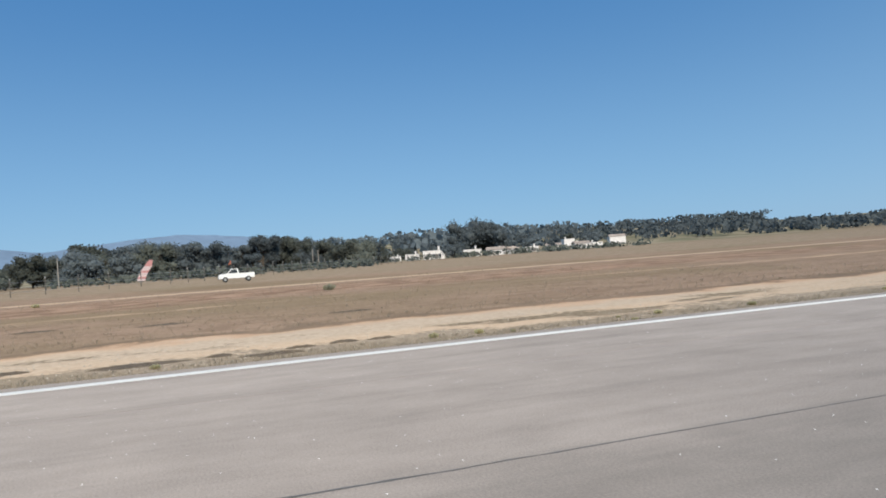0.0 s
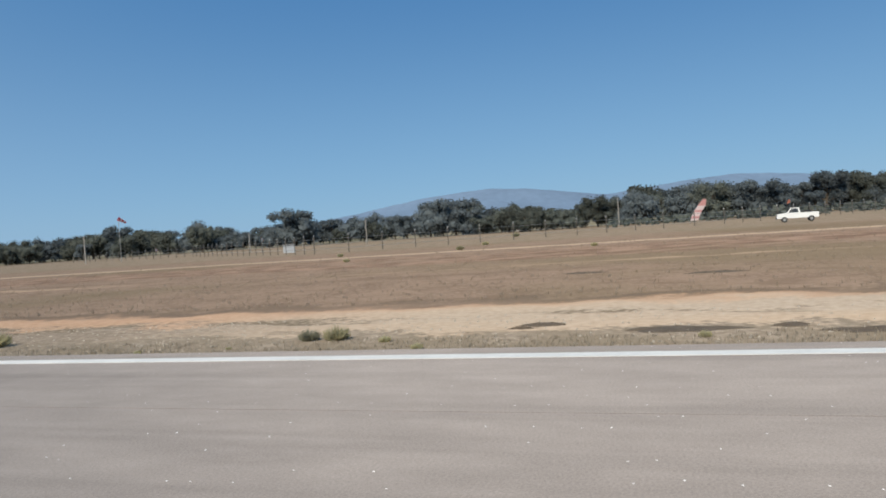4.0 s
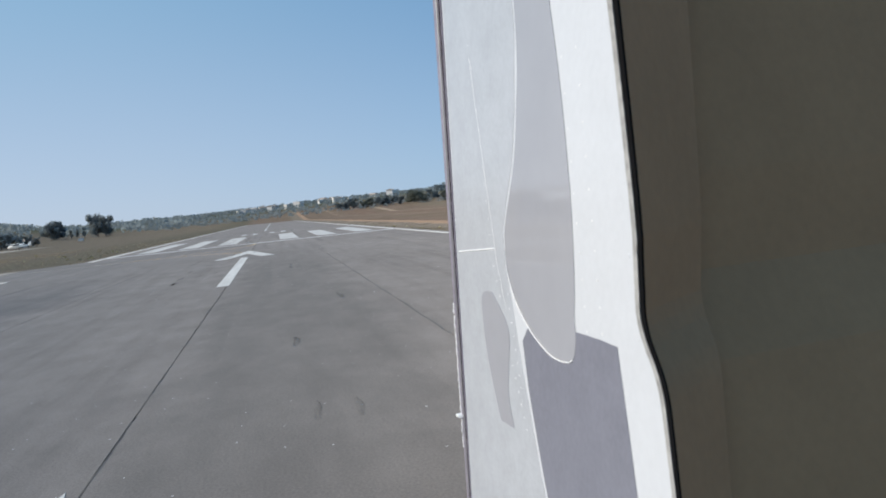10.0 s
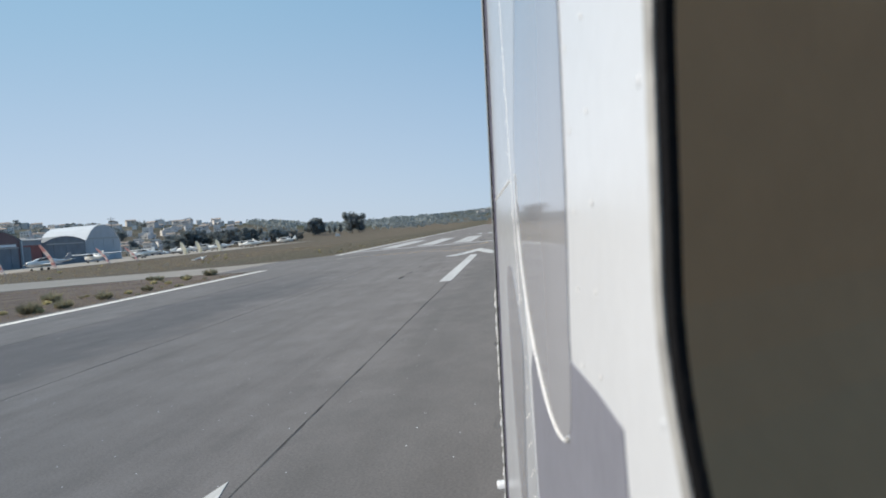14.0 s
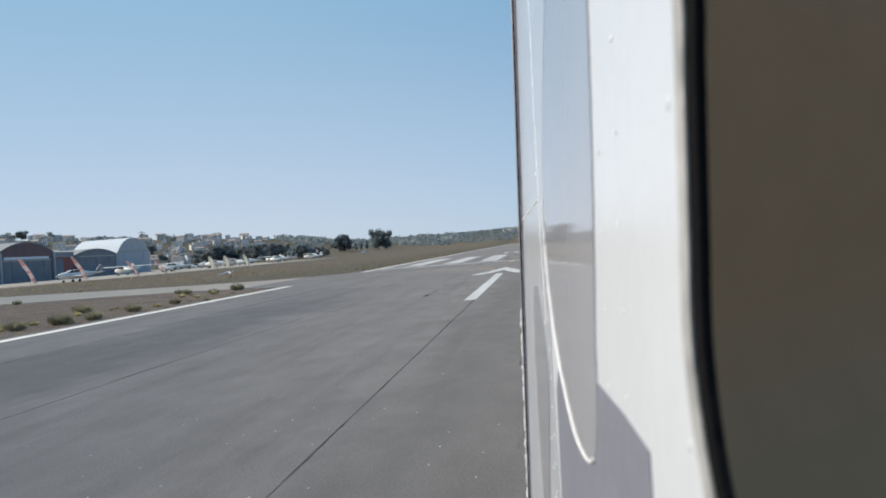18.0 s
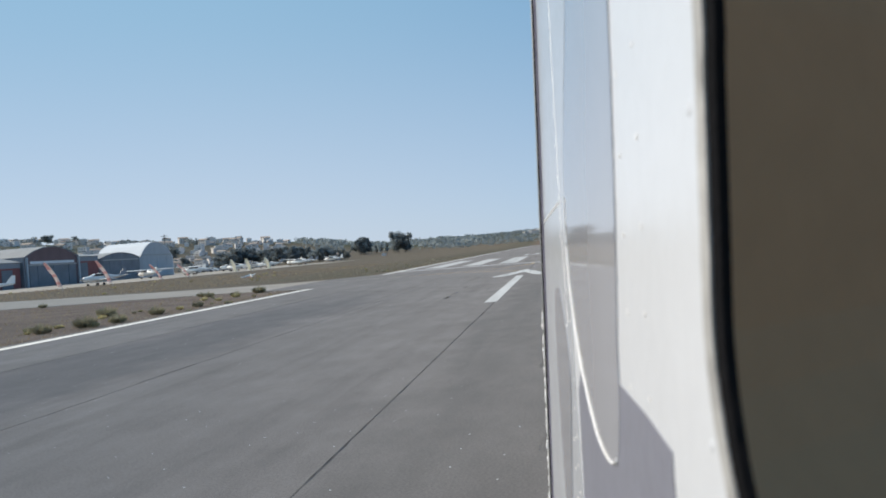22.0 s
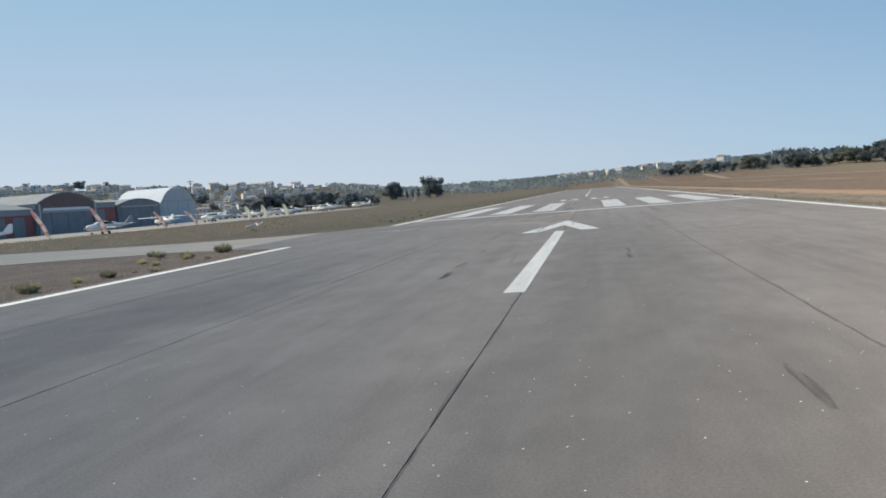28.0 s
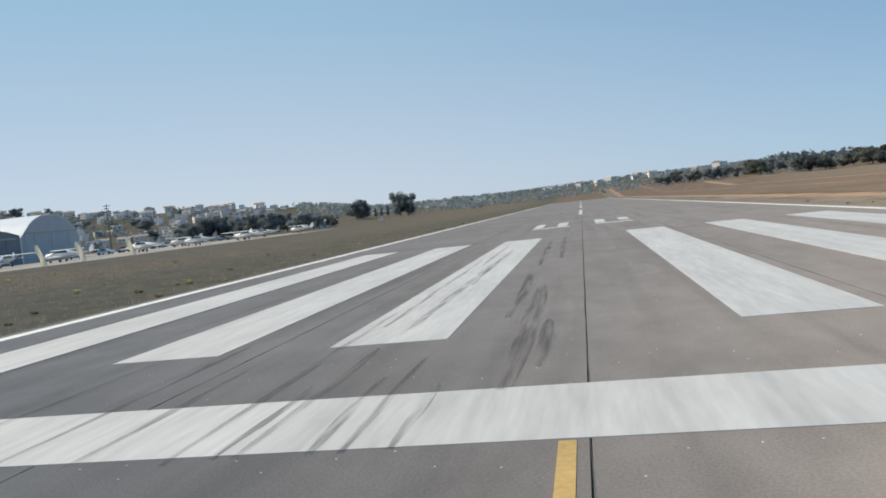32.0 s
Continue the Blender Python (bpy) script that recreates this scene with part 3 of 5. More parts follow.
tagged(link("taxi_line", ribbon([(-9, 57.3), (-7.0, 57.4), (-5.6, 57.15), (-4.3, 56.6), (-3.2, 55.95), (-2.3, 55.2), (-1.5, 54.25), (-0.95, 53.4), (-0.55, 52.6), (-0.42, 52.2)], [0.1, 0.1, 0.11, 0.12, 0.14, 0.15, 0.16, 0.16, 0.16, 0.16], PZ0 - 0.002, PZ1 - 0.002), M_YELLOW),
       "thin yellow taxi line curving onto the centreline", "taxi line", group="yellow taxi lines")
tagged(link("taxi_line", ribbon([(-8.2, 57.95), (-6.2, 58.75), (-4.5, 59.75), (-3.0, 60.95), (-1.9, 62.3), (-1.1, 63.8), (-0.5, 65.6), (-0.18, 67.5), (-0.08, 69.2), (-0.075, 71.25)], [0.09, 0.09, 0.1, 0.1, 0.12, 0.13, 0.14, 0.14, 0.14, 0.14], PZ0 - 0.001, PZ1 - 0.001), M_YELLOW),
       "thin yellow taxi line curving up to the threshold bar", "taxi line", group="yellow taxi lines")

for pts_ in ([(-15.7, 45.98), (-14.5, 46.4), (-13.45, 46.75)], [(-22.5, 56.3), (-15.7, 56.9), (-9.02, 57.3)], [(-11.5, 57.2), (-9.8, 57.5), (-8.22, 57.95)]):
    tagged(link("taxi_line", ribbon(pts_, 0.08, PZ0 - 0.002, PZ1 - 0.003), M_PALELINE), "pale taxi line on the taxiway", "taxi line", group="yellow taxi lines")

# ---- tyre rubber ----
marks = [(-2.03, 28.3, 29.8, 0.16), (-2.05, 30.7, 32.5, 0.14), (-2.04, 28.6, 29.5, 0.1), (-2.1, 35.2, 36.8, 0.08), (-0.8, 31.6, 33.7, 0.05), (2.05, 6.9, 7.9, 0.1), (1.95, 11.5, 12.5, 0.1), (2.5, 6.8, 7.6, 0.08), (3.2, 17.6, 19.2, 0.12), (2.3, 31, 34, 0.16), (-0.35, 63, 69, 0.06), (-0.95, 44.95, 48.4, 0.2), (-0.88, 47.4, 51, 0.14), (-0.6, 49.5, 54.2, 0.1), (0.35, 49.5, 53.6, 0.08), (0.62, 47, 52, 0.07)]
# streaks where tyres touch down at the threshold
touchdown = [(-0.75, 73, 83, 0.3), (-1.15, 78, 86, 0.2), (-0.42, 74, 77.5, 0.22), (-1.9, 71.2, 75, 0.1), (-2.8, 71.2, 76, 0.12), (-3.4, 71.1, 80, 0.1), (-1.2, 88, 101, 0.2), (-2.6, 84, 97, 0.14), (-3.1, 90, 100, 0.12), (-0.6, 90, 104, 0.2), (-6.4, 70.5, 76, 0.09), (-5.2, 70.6, 77, 0.08), (-4.4, 71.1, 75, 0.1), (-2.2, 71.2, 74, 0.13), (-3, 71.2, 73.8, 0.1), (-1.5, 71.25, 73.6, 0.12), (-2.7, 77, 90, 0.18), (-3.3, 78, 92, 0.14)]
for x, y0, y1, w in marks + touchdown:
    n = 8
    bmr = bmesh.new()
    rows = []
    for k in range(n + 1):
        t = k / n
        ww = w * (0.25 + 0.75 * math.sin(math.pi * min(1, max(0.03, t))) ** 0.5) * (1 + 0.25 * noise.noise((x * 3, t * 5, y0)))
        c = x + 0.08 * noise.noise((x, y0, t * 1.5)) - 0.006 * (y1 - y0) * t
        rows.append([bmr.verts.new((c + s * ww / 2, y0 + (y1 - y0) * t, z)) for s, z in ((-1, -0.004), (-1, 0.0085), (1, 0.0085), (1, -0.004))])
    for a, b in zip(rows, rows[1:]):
        for k in range(3):
            bmr.faces.new((a[k], a[k + 1], b[k + 1], b[k]))
    bmesh.ops.recalc_face_normals(bmr, faces=bmr.faces)
    tagged(link("tyre_mark", bmr, M_RUBBER), "dark tyre rubber streak on the runway", "tyre mark", group="tyre marks")

# ---- taxiway and apron on the hangar side ----
tagged(link("taxiway", prism([(-13.6, 46.0), (-17, 47.9), (-17, 62.9), (-15, 65.2), (-13.6, 68)], -0.25, -0.012), M_ASPHALT),
       "worn grey asphalt taxiway branching off the runway", "taxiway", kind="structure")
tagged(link("taxiway", prism([(-17.01, 47.9), (-20, 48.9), (-27, 48.3), (-35, 47), (-60, 45.5), (-109, 61), (-100, 76), (-75, 71), (-60, 67.5), (-45, 64), (-36, 62.4), (-27, 60.8), (-20, 61.2), (-17.01, 62.9)], -0.25, -0.014), M_TAXI),
       "pale concrete taxiway leading to the apron", "taxiway", kind="structure")
tagged(link("apron", prism([(-78, 110), (-76, 160), (-76, 300), (-190, 300), (-190, 60), (-110, 60)], -0.25, 0.0), M_APRON),
       "pale concrete apron before the hangars", "apron", kind="structure")
# ---- hangars ----
def arched(width, eave, top, k=14, shoulder=False):
    """A gable outline: straight walls and an arched roof, as (y, z)."""
    pts = [(0, 0), (0, eave)]
    for i in range(1, k):
        q = i / k
        h = (1 - (2 * q - 1) ** 2) if not shoulder else float(np.interp(min(q, 1 - q), [0, 0.18, 0.34, 0.5], [0, 0.68, 0.95, 1.0]))
        pts.append((width * q, eave + (top - eave) * h))
    return pts + [(width, eave), (width, 0)]


def hangar(x, y, width, depth, eave, top, wall_mat, roof_mat, gable_mat, door, label, open_door=False, shoulder=False, leaf=None):
    h = empty("hangar", pose(x, y, 0), label=label, category="hangar")
    out = arched(width, eave, top, shoulder=shoulder)
    part("wall", prism(out, -depth, -0.02, "x"), wall_mat, h)
    bm = bmesh.new()
    roof = [(p, q) for p, q in out[1:-1]]
    up = [(p, q + 0.12) for p, q in roof]
    a = [bm.verts.new((-depth - 0.3, p, q)) for p, q in up]
    b = [bm.verts.new((0.25, p, q)) for p, q in up]
    c = [bm.verts.new((-depth - 0.3, p, q - 0.1)) for p, q in up]
    d = [bm.verts.new((0.25, p, q - 0.1)) for p, q in up]
    for i in range(len(up) - 1):
        bm.faces.new((a[i], a[i + 1], b[i + 1], b[i]))
        bm.faces.new((c[i], d[i], d[i + 1], c[i + 1]))
        bm.faces.new((b[i], b[i + 1], d[i + 1], d[i]))
    bmesh.ops.recalc_face_normals(bm, faces=bm.faces)
    part("roof", bm, roof_mat, h, smooth=False)
    gp = [(width * 0.02 + p * 0.96, q * 0.985) for p, q in out]
    part("gable_panel", prism(gp, 0.0, 0.06, "x"), gable_mat, h)
    y0, y1, z1 = door
    n = 6
    wdt = (y1 - y0) / n
    for k in range(n):
        part("door_leaf", box(0.06, 0.14 + 0.05 * (k % 2), y0 + k * wdt + 0.03, y0 + (k + 1) * wdt - 0.03, 0.02, z1), leaf or M_CLAD_DARK, h)
    part("door_track", box(0.06, 0.3, y0 - 0.3, y1 + 0.3, z1 + 0.02, z1 + 0.35), M_METAL, h)
    if open_door:
        part("clerestory", box(0.06, 0.12, y0 + 0.5, y1 - 0.5, z1 + 0.45, z1 + 1.1), M_ROOF_WHITE, h, "pale strip window over the doors")
    return h


hangar(-125, 221.8, 21.3, 14.5, 5.9, 11.0, M_ROOF_WHITE, M_ROOF_WHITE, M_DOOR_PALE, (1.5, 19.7, 6.7), "white steel hangar with a shouldered roof", shoulder=True, leaf=M_DOOR_PALE)
hangar(-124, 199.6, 20.9, 19.5, 6.2, 7.8, M_CLAD_DARK, M_ROOF_GREY, M_CLAD_DARK, (1.6, 19.3, 5.6), "low dark blue-grey hangar beside the white one")
hangar(-123.5, 168, 21.4, 28, 7.2, 9.8, M_CLAD, M_ROOF_GREY, M_GABLE_RED, (1.7, 19.8, 5.15), "grey hangar with a red-brown gable over its door", True)
for yy in (168.5, 188.8):
    tagged(link("gable_post", box(-123.45, -123.0, yy, yy + 0.5, 0, 7.2), M_DOOR_PALE), "pale steel post at the hangar's corner", "post", group="hangar posts")


def red_shed(x, y, width, depth, eave, top, label):
    h = empty("shed", pose(x, y, 0), label=label, category="shed")
    part("wall", box(-depth, 0, 0, width, 0, eave), M_RED, h)
    part("fascia", box(-depth, 0.1, -0.05, width + 0.05, eave + 0.01, eave + 1.2), M_CLAD, h, "grey fascia band")
    part("roof", prism([(-depth - 0.3, eave + 1.22), (0.4, eave + 1.22), (0.4, eave + 1.35), (-depth / 2, top), (-depth - 0.3, eave + 1.35)], -0.3, width + 0.3, "y"), M_ROOF_GREY, h)
    for k in range(int(width // 6)):
        part("roller_door", box(0.0, 0.08, 1 + k * 6, 4.6 + k * 6, 0.02, eave - 0.4), M_CLAD_DARK, h)
    return h


red_shed(-124.3, 189.8, 9.4, 15, 5.8, 8.3, "narrow red clad shed between two hangars")
red_shed(-124, 130, 37.3, 22, 4.8, 8.7, "long red clad shed with a grey roof")


# ---- light aircraft on the apron ----
def airframe(high=True, accent=None):
    a = empty("light_aircraft", label="parked white high-wing light aircraft" if high else "parked white low-wing light aircraft", category="aircraft", group="parked aircraft")
    bm = bmesh.new()
    secs = [(3.6, 0.12, 1.15), (3.35, 0.42, 1.15), (2.4, 0.52, 1.2), (1.7, 0.58, 1.35), (0.6, 0.62, 1.42), (-0.6, 0.55, 1.4), (-2.2, 0.3, 1.35), (-4.2, 0.1, 1.4)]
    rings = []
    for y, r, z in secs:
        rings.append([bm.verts.new((math.cos(t) * r * 0.9, y, z + math.sin(t) * r * (1.15 if -1 < y < 2 else 1.0))) for t in [k * math.tau / 12 for k in range(12)]])
    for p, q in zip(rings, rings[1:]):
        for k in range(12):
            bm.faces.new((p[k], q[k], q[(k + 1) % 12], p[(k + 1) % 12]))
    bm.faces.new(rings[0])
    bm.faces.new(rings[-1][::-1])
    bmesh.ops.recalc_face_normals(bm, faces=bm.faces)
    part("fuselage", bm, M_WHITE, a, smooth=True)
    zw = 2.1 if high else 1.0
    foil = [(-0.75, 0.0), (-0.2, 0.1), (0.45, 0.13), (0.75, 0.05), (0.7, -0.03), (0, -0.04)]
    part("wing", prism([(p + 0.75, q + zw) for p, q in foil], -5.4, 5.4, "x"), M_WHITE, a)
    part("tailplane", prism([(p * 0.5 - 3.9, q * 0.5 + 1.5) for p, q in foil], -1.7, 1.7, "x"), M_WHITE, a)
    part("tail_fin", prism([(-3.0, 1.5), (-4.0, 2.75), (-4.5, 2.75), (-4.4, 1.4)], -0.05, 0.05, "x"), accent or M_WHITE, a)
    part("windscreen", prism([(1.95, 1.65), (1.3, 2.05), (-0.4, 2.05), (-0.8, 1.65)], -0.565, 0.565, "x"), M_PANE, a)
    part("nose_spinner", tube([(0, 3.6, 1.15), (0, 3.78, 1.15), (0, 3.9, 1.15)], [0.14, 0.11, 0.02]), M_METAL, a)
    part("propeller", box(-0.95, 0.95, 3.68, 3.72, 1.09, 1.21), M_TYRE, a)
    for x, y, r in ((-1.15, 0.4, 0.24), (1.15, 0.4, 0.24), (0, 2.7, 0.2)):
        w = part("wheel", tube([(x - 0.08, y, r), (x - 0.04, y, r), (x + 0.04, y, r), (x + 0.08, y, r)], [r * 0.85, r, r, r * 0.85], 14), M_TYRE, a)
        part("gear_leg", tube([(x * 0.3, y, 1.0), (x, y, r)], 0.05), M_WHITE, a)
    if high:
        for s in (-1, 1):
            part("strut", tube([(s * 0.5, 0.75, 0.95), (s * 2.6, 0.75, zw)], 0.045), M_WHITE, a)
    return a


hi = airframe(True)
lo = airframe(False, M_CLAD)
spots = [(hi, -98, 178, 60), (lo, -77.3, 126.4, 150), (hi, -103, 190, 200), (hi, -100, 206, 80), (lo, -96, 224, 120), (hi, -97, 244, 100), (hi, -90, 262, 60), (lo, -92, 282, 100), (hi, -88, 111, 135), (hi, -86, 296, 80), (lo, -91, 190, 100), (lo, -90, 214, 80), (lo, -89, 236, 95), (lo, -84, 252, 85)]
used = set()
for src, x, y, rz in spots:
    m = pose(x, y, 0, 0, 0, rz)
    if src in used:
        copy_thing(src, m)
    else:
        used.add(src)
        src.matrix_basis = m


# ---- feather flags ----
def feather(x, y, height, mats, lean, turn, label, group, z=0.0, breadth=0.31):
    f = empty("feather_flag", pose(x, y, z, 0, 0, turn), label=label, category="flag", group=group)
    n = 12
    spine = [(lean * (k / n) ** 1.8, 0, height * (k / n)) for k in range(n + 1)]
    part("pole", tube(spine, 0.03, 6), M_METAL, f)
    for i, mt in enumerate(mats):
        bm = bmesh.new()
        k0, k1 = 2 + i * (n - 2) // len(mats), 2 + (i + 1) * (n - 2) // len(mats)
        rows = []
        for k in range(k0, k1 + 1):
            sx, _, sz = spine[k]
            wdt = height * breadth * (1 - 0.55 * max(0, k / n - 0.75) * 4)
            rows.append([bm.verts.new((sx - wdt * q, 0.05 * math.sin(q * 5 + k * 0.6) + o, sz - 0.06 * q)) for o in (0.0, 0.012) for q in (0, 0.33, 0.66, 1)])
        for a, b in zip(rows, rows[1:]):
            for o in (0, 4):
                for q in range(3):
                    bm.faces.new((a[o + q], a[o + q + 1], b[o + q + 1], b[o + q]))
        part("cloth", bm, mt, f)
    return f


RW_FLAG = [M_FLAG_PALE, M_FLAG_PINK, M_FLAG_PALE, M_FLAG_PINK, M_FLAG_PALE, M_FLAG_PINK, M_FLAG_PINK]
for x, y, h, lean in ((-61.3, 92, 4.0, -3.2), (-59.6, 100.6, 3.9, -3.0), (-60.6, 116.4, 2.9, -2.7), (-60, 124.5, 2.7, -2.8)):
    feather(x, y, h, RW_FLAG, lean, -20, "bent red and white feather flag by the apron", "red feather flags", breadth=0.22)
for x, y in ((-59.9, 144.2), (-59.8, 151.2), (-60.1, 162.5)):
    feather(x, y, 2.9, [M_FLAG_YELLOW, M_FLAG_YELLOW], -1.35, -20, "yellow feather flag on a short pole", "yellow feather flags", breadth=0.36)

# ---- telegraph pole ----
tp = empty("utility_pole", pose(-175, 332, 0), label="wooden utility pole with a short crossarm", category="pole")
part("post", tube([(0, 0, -0.5), (0, 0, 17.8)], [0.22, 0.14]), M_WOOD, tp)
part("crossarm", box(-1.6, 1.6, -0.08, 0.08, 17.0, 17.2), M_WOOD, tp)
part("crossarm", box(-1.1, 1.1, -0.08, 0.08, 16.0, 16.2), M_WOOD, tp)

# ---- hurdle lying in the grass ----
hd = empty("broken_marker", pose(-40.1, 102, 0), label="broken white wooden marker lying in the grass", category="marker")
part("board", tube([(0.1, -2.5, 0.02), (0.9, -1.8, 0.3), (1.3, -2.2, 0.05)], [0.1, 0.16, 0.12], 6), M_WHITE, hd)
part("board", tube([(-0.3, -2.3, 0.0), (0.2, -1.9, 0.1)], 0.09, 6), M_WHITE, hd)
part("board", tube([(-0.9, 1.5, 0.02), (-0.3, 2.1, 0.18), (-0.05, 2.3, 0.4)], [0.07, 0.13, 0.04], 6), M_WHITE, hd)
part("peg", tube([(-0.4, 0.2, 0.03), (-0.2, 0.9, 0.05)], 0.05, 6), M_FLAG_PINK, hd, "faded red peg")
tagged(link("concrete_strip", prism([(-40.2, 106.3), (-38, 106.6), (-36.0, 107.2), (-36.1, 107.45), (-38.1, 106.9), (-40.3, 106.6)], -0.06, 0.03), M_APRON), "narrow pale concrete strip in the grass", "strip")


# ---- trees ----
def tree_variant(seed, height, spread, mat, dense=4600, leaf=0.2):
    r = random.Random(seed)
    t = empty("tree", label="broad dark-leaved tree", category="tree")
    bm = tube([(0, 0, -0.4), (0.1, 0.05, height * 0.2), (0.0, 0.15, height * 0.45), (0.15, 0, height * 0.8)], [height * 0.035, height * 0.028, height * 0.02, height * 0.005], 7)
    blobs = []
    for k in range(22):
        a, rr = r.uniform(0, math.tau), r.uniform(0.1, 0.95) ** 0.7 * spread * 0.6
        z = height * r.uniform(0.24, 0.9)
        c = Vector((math.cos(a) * rr, math.sin(a) * rr, z))
        blobs.append((c, spread * r.uniform(0.15, 0.32) * (1.15 - 0.45 * z / height)))
        tube([(0, 0.1, height * r.uniform(0.2, 0.4)), tuple(c * 0.6 + Vector((0, 0, z * 0.35))), tuple(c)], [height * 0.014, height * 0.009, height * 0.003], 5, bm)
    blobs.append((Vector((0, 0, height * 0.62)), spread * 0.34))
    part("trunk", bm, M_BARK, t)
    bm = bmesh.new()
    for c, s in blobs:  # leaf masses inside, loose leaves round them
        ball = bmesh.ops.create_icosphere(bm, subdivisions=2, radius=1.0)
        for v in ball["verts"]:
            d = v.co.normalized()
            v.co = c + d * s * (0.52 + 0.34 * noise.noise(d * 2.2 + c) + 0.2 * noise.noise(d * 5 + c))
    for k in range(dense):
        c, s = blobs[r.randrange(len(blobs))]
        d = Vector((r.gauss(0, 1), r.gauss(0, 1), r.gauss(0, 0.85))).normalized() * s * (0.5 + 0.5 * r.random() ** 0.75)
        p = c + d
        q = Euler((r.uniform(-0.9, 0.9), r.uniform(-0.9, 0.9), r.uniform(0, 6.3))).to_matrix()
        w, h2 = leaf * r.uniform(0.6, 1.5), leaf * r.uniform(0.5, 1.1)
        vs = [bm.verts.new(p + q @ Vector(o)) for o in ((-w, 0, -h2 * 0.2), (-w * 0.2, w * 0.3, h2), (w, 0, h2 * 0.2), (w * 0.1, -w * 0.35, -h2))]
        bm.faces.new(vs)
    part("crown", bm, mat, t, smooth=True)
    return t


# the last three kinds carry the palest, haze-painted leaf colour
VAR = [tree_variant(11, 9, 8, M_LEAF), tree_variant(12, 8, 9, M_LEAF), tree_variant(13, 11, 7, M_LEAF), tree_variant(14, 7, 8, M_LEAF_PALE), tree_variant(15, 10, 9, M_LEAF_PALE), tree_variant(16, 8, 9, M_LEAF_HAZED), tree_variant(17, 11, 7, M_LEAF_HAZED), tree_variant(18, 9, 8, M_LEAF_HAZED)]
VAR_SIZE = [9, 8, 11, 7, 10, 8, 11, 9]
placed = set()


def ground_z(x, y):
    return -0.05 + far_rise(x, y - 30)


def tree(k, x, y, height, sx=1.0, label=None):
    s = height / VAR_SIZE[k]
    m = pose(x, y, ground_z(x, y), 0, 0, rnd.uniform(0, 360)) @ Matrix.Diagonal((s * sx, s * sx, s, 1))
    if k not in placed:
        placed.add(k)
        ob = VAR[k]
        ob.matrix_basis = m
    else:
        ob = copy_thing(VAR[k], Matrix())
        ob.matrix_basis = m
    tagged(ob, label or "broad dark-leaved tree in a belt of woodland", group="tree belt")
    return ob


def polar(az, d, cx=2.0, cy=-4.0):
    """A place at a bearing (degrees left of the runway's heading) and distance from the turning pad."""
    return cx - d * math.sin(radians(az)), cy + d * math.cos(radians(az))


# woodland belt beyond the field: (bearing, distance, height)
az = -5.0
while az > -106.5:
    f = (-14 - az) / 98
    d = 560 - 300 * min(1, max(0, f) * 1.5) + rnd.uniform(-25, 25)
    el = np.interp(-az, [5, 9, 14, 24, 34, 48, 60, 67, 75, 85, 90, 100, 108, 112], [0.85, 1.05, 1.25, 1.4, 1.45, 1.9, 2.05, 2.3, 2.0, 2.05, 2.4, 2.3, 1.5, 1.2])
    h = d * math.tan(radians(el)) + 1.86 - ground_z(*polar(az, d))
    tree(rnd.randrange(5), *polar(az, d), max(4.5, h * rnd.choice((0.45, 0.55, 0.65, 0.75, 0.82, 0.9, 1.05))), rnd.uniform(0.9, 1.25))
    if rnd.random() < 0.6:
        d2 = d + rnd.uniform(15, 50)
        tree(rnd.randrange(5), *polar(az + rnd.uniform(-0.5, 0.5), d2), max(4.0, h * rnd.uniform(0.5, 0.85)), rnd.uniform(0.9, 1.3))
    az -= rnd.uniform(0.55, 1.0)
for k in range(34):
    a_ = rnd.uniform(-126, -106.5)
    tree(rnd.randrange(5), *polar(a_, rnd.uniform(390, 560)), rnd.uniform(4, 7), rnd.uniform(0.9, 1.3), "low tree among the hillside houses")
# the big round tree by the houses
for k, (a, d, h) in enumerate(((-113.1, 335, 14.5), (-114.4, 337, 15.5), (-111.8, 296, 5.5))):
    tree(1, *polar(a, d), h, 1.0, "big round dark tree beside low white houses")

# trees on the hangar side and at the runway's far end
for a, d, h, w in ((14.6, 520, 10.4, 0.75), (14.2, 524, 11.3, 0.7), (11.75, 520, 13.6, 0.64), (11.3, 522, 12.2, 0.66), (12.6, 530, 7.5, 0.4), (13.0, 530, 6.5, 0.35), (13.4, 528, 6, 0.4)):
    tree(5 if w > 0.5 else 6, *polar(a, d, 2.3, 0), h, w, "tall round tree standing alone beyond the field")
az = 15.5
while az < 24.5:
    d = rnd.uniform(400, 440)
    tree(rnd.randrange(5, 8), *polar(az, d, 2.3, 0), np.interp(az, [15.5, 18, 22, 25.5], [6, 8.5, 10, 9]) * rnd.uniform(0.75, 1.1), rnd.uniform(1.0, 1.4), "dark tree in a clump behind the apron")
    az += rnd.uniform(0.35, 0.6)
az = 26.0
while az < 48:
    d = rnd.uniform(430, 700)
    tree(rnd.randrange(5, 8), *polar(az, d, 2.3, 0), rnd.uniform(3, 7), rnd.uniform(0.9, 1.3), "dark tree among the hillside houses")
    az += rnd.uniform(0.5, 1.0)


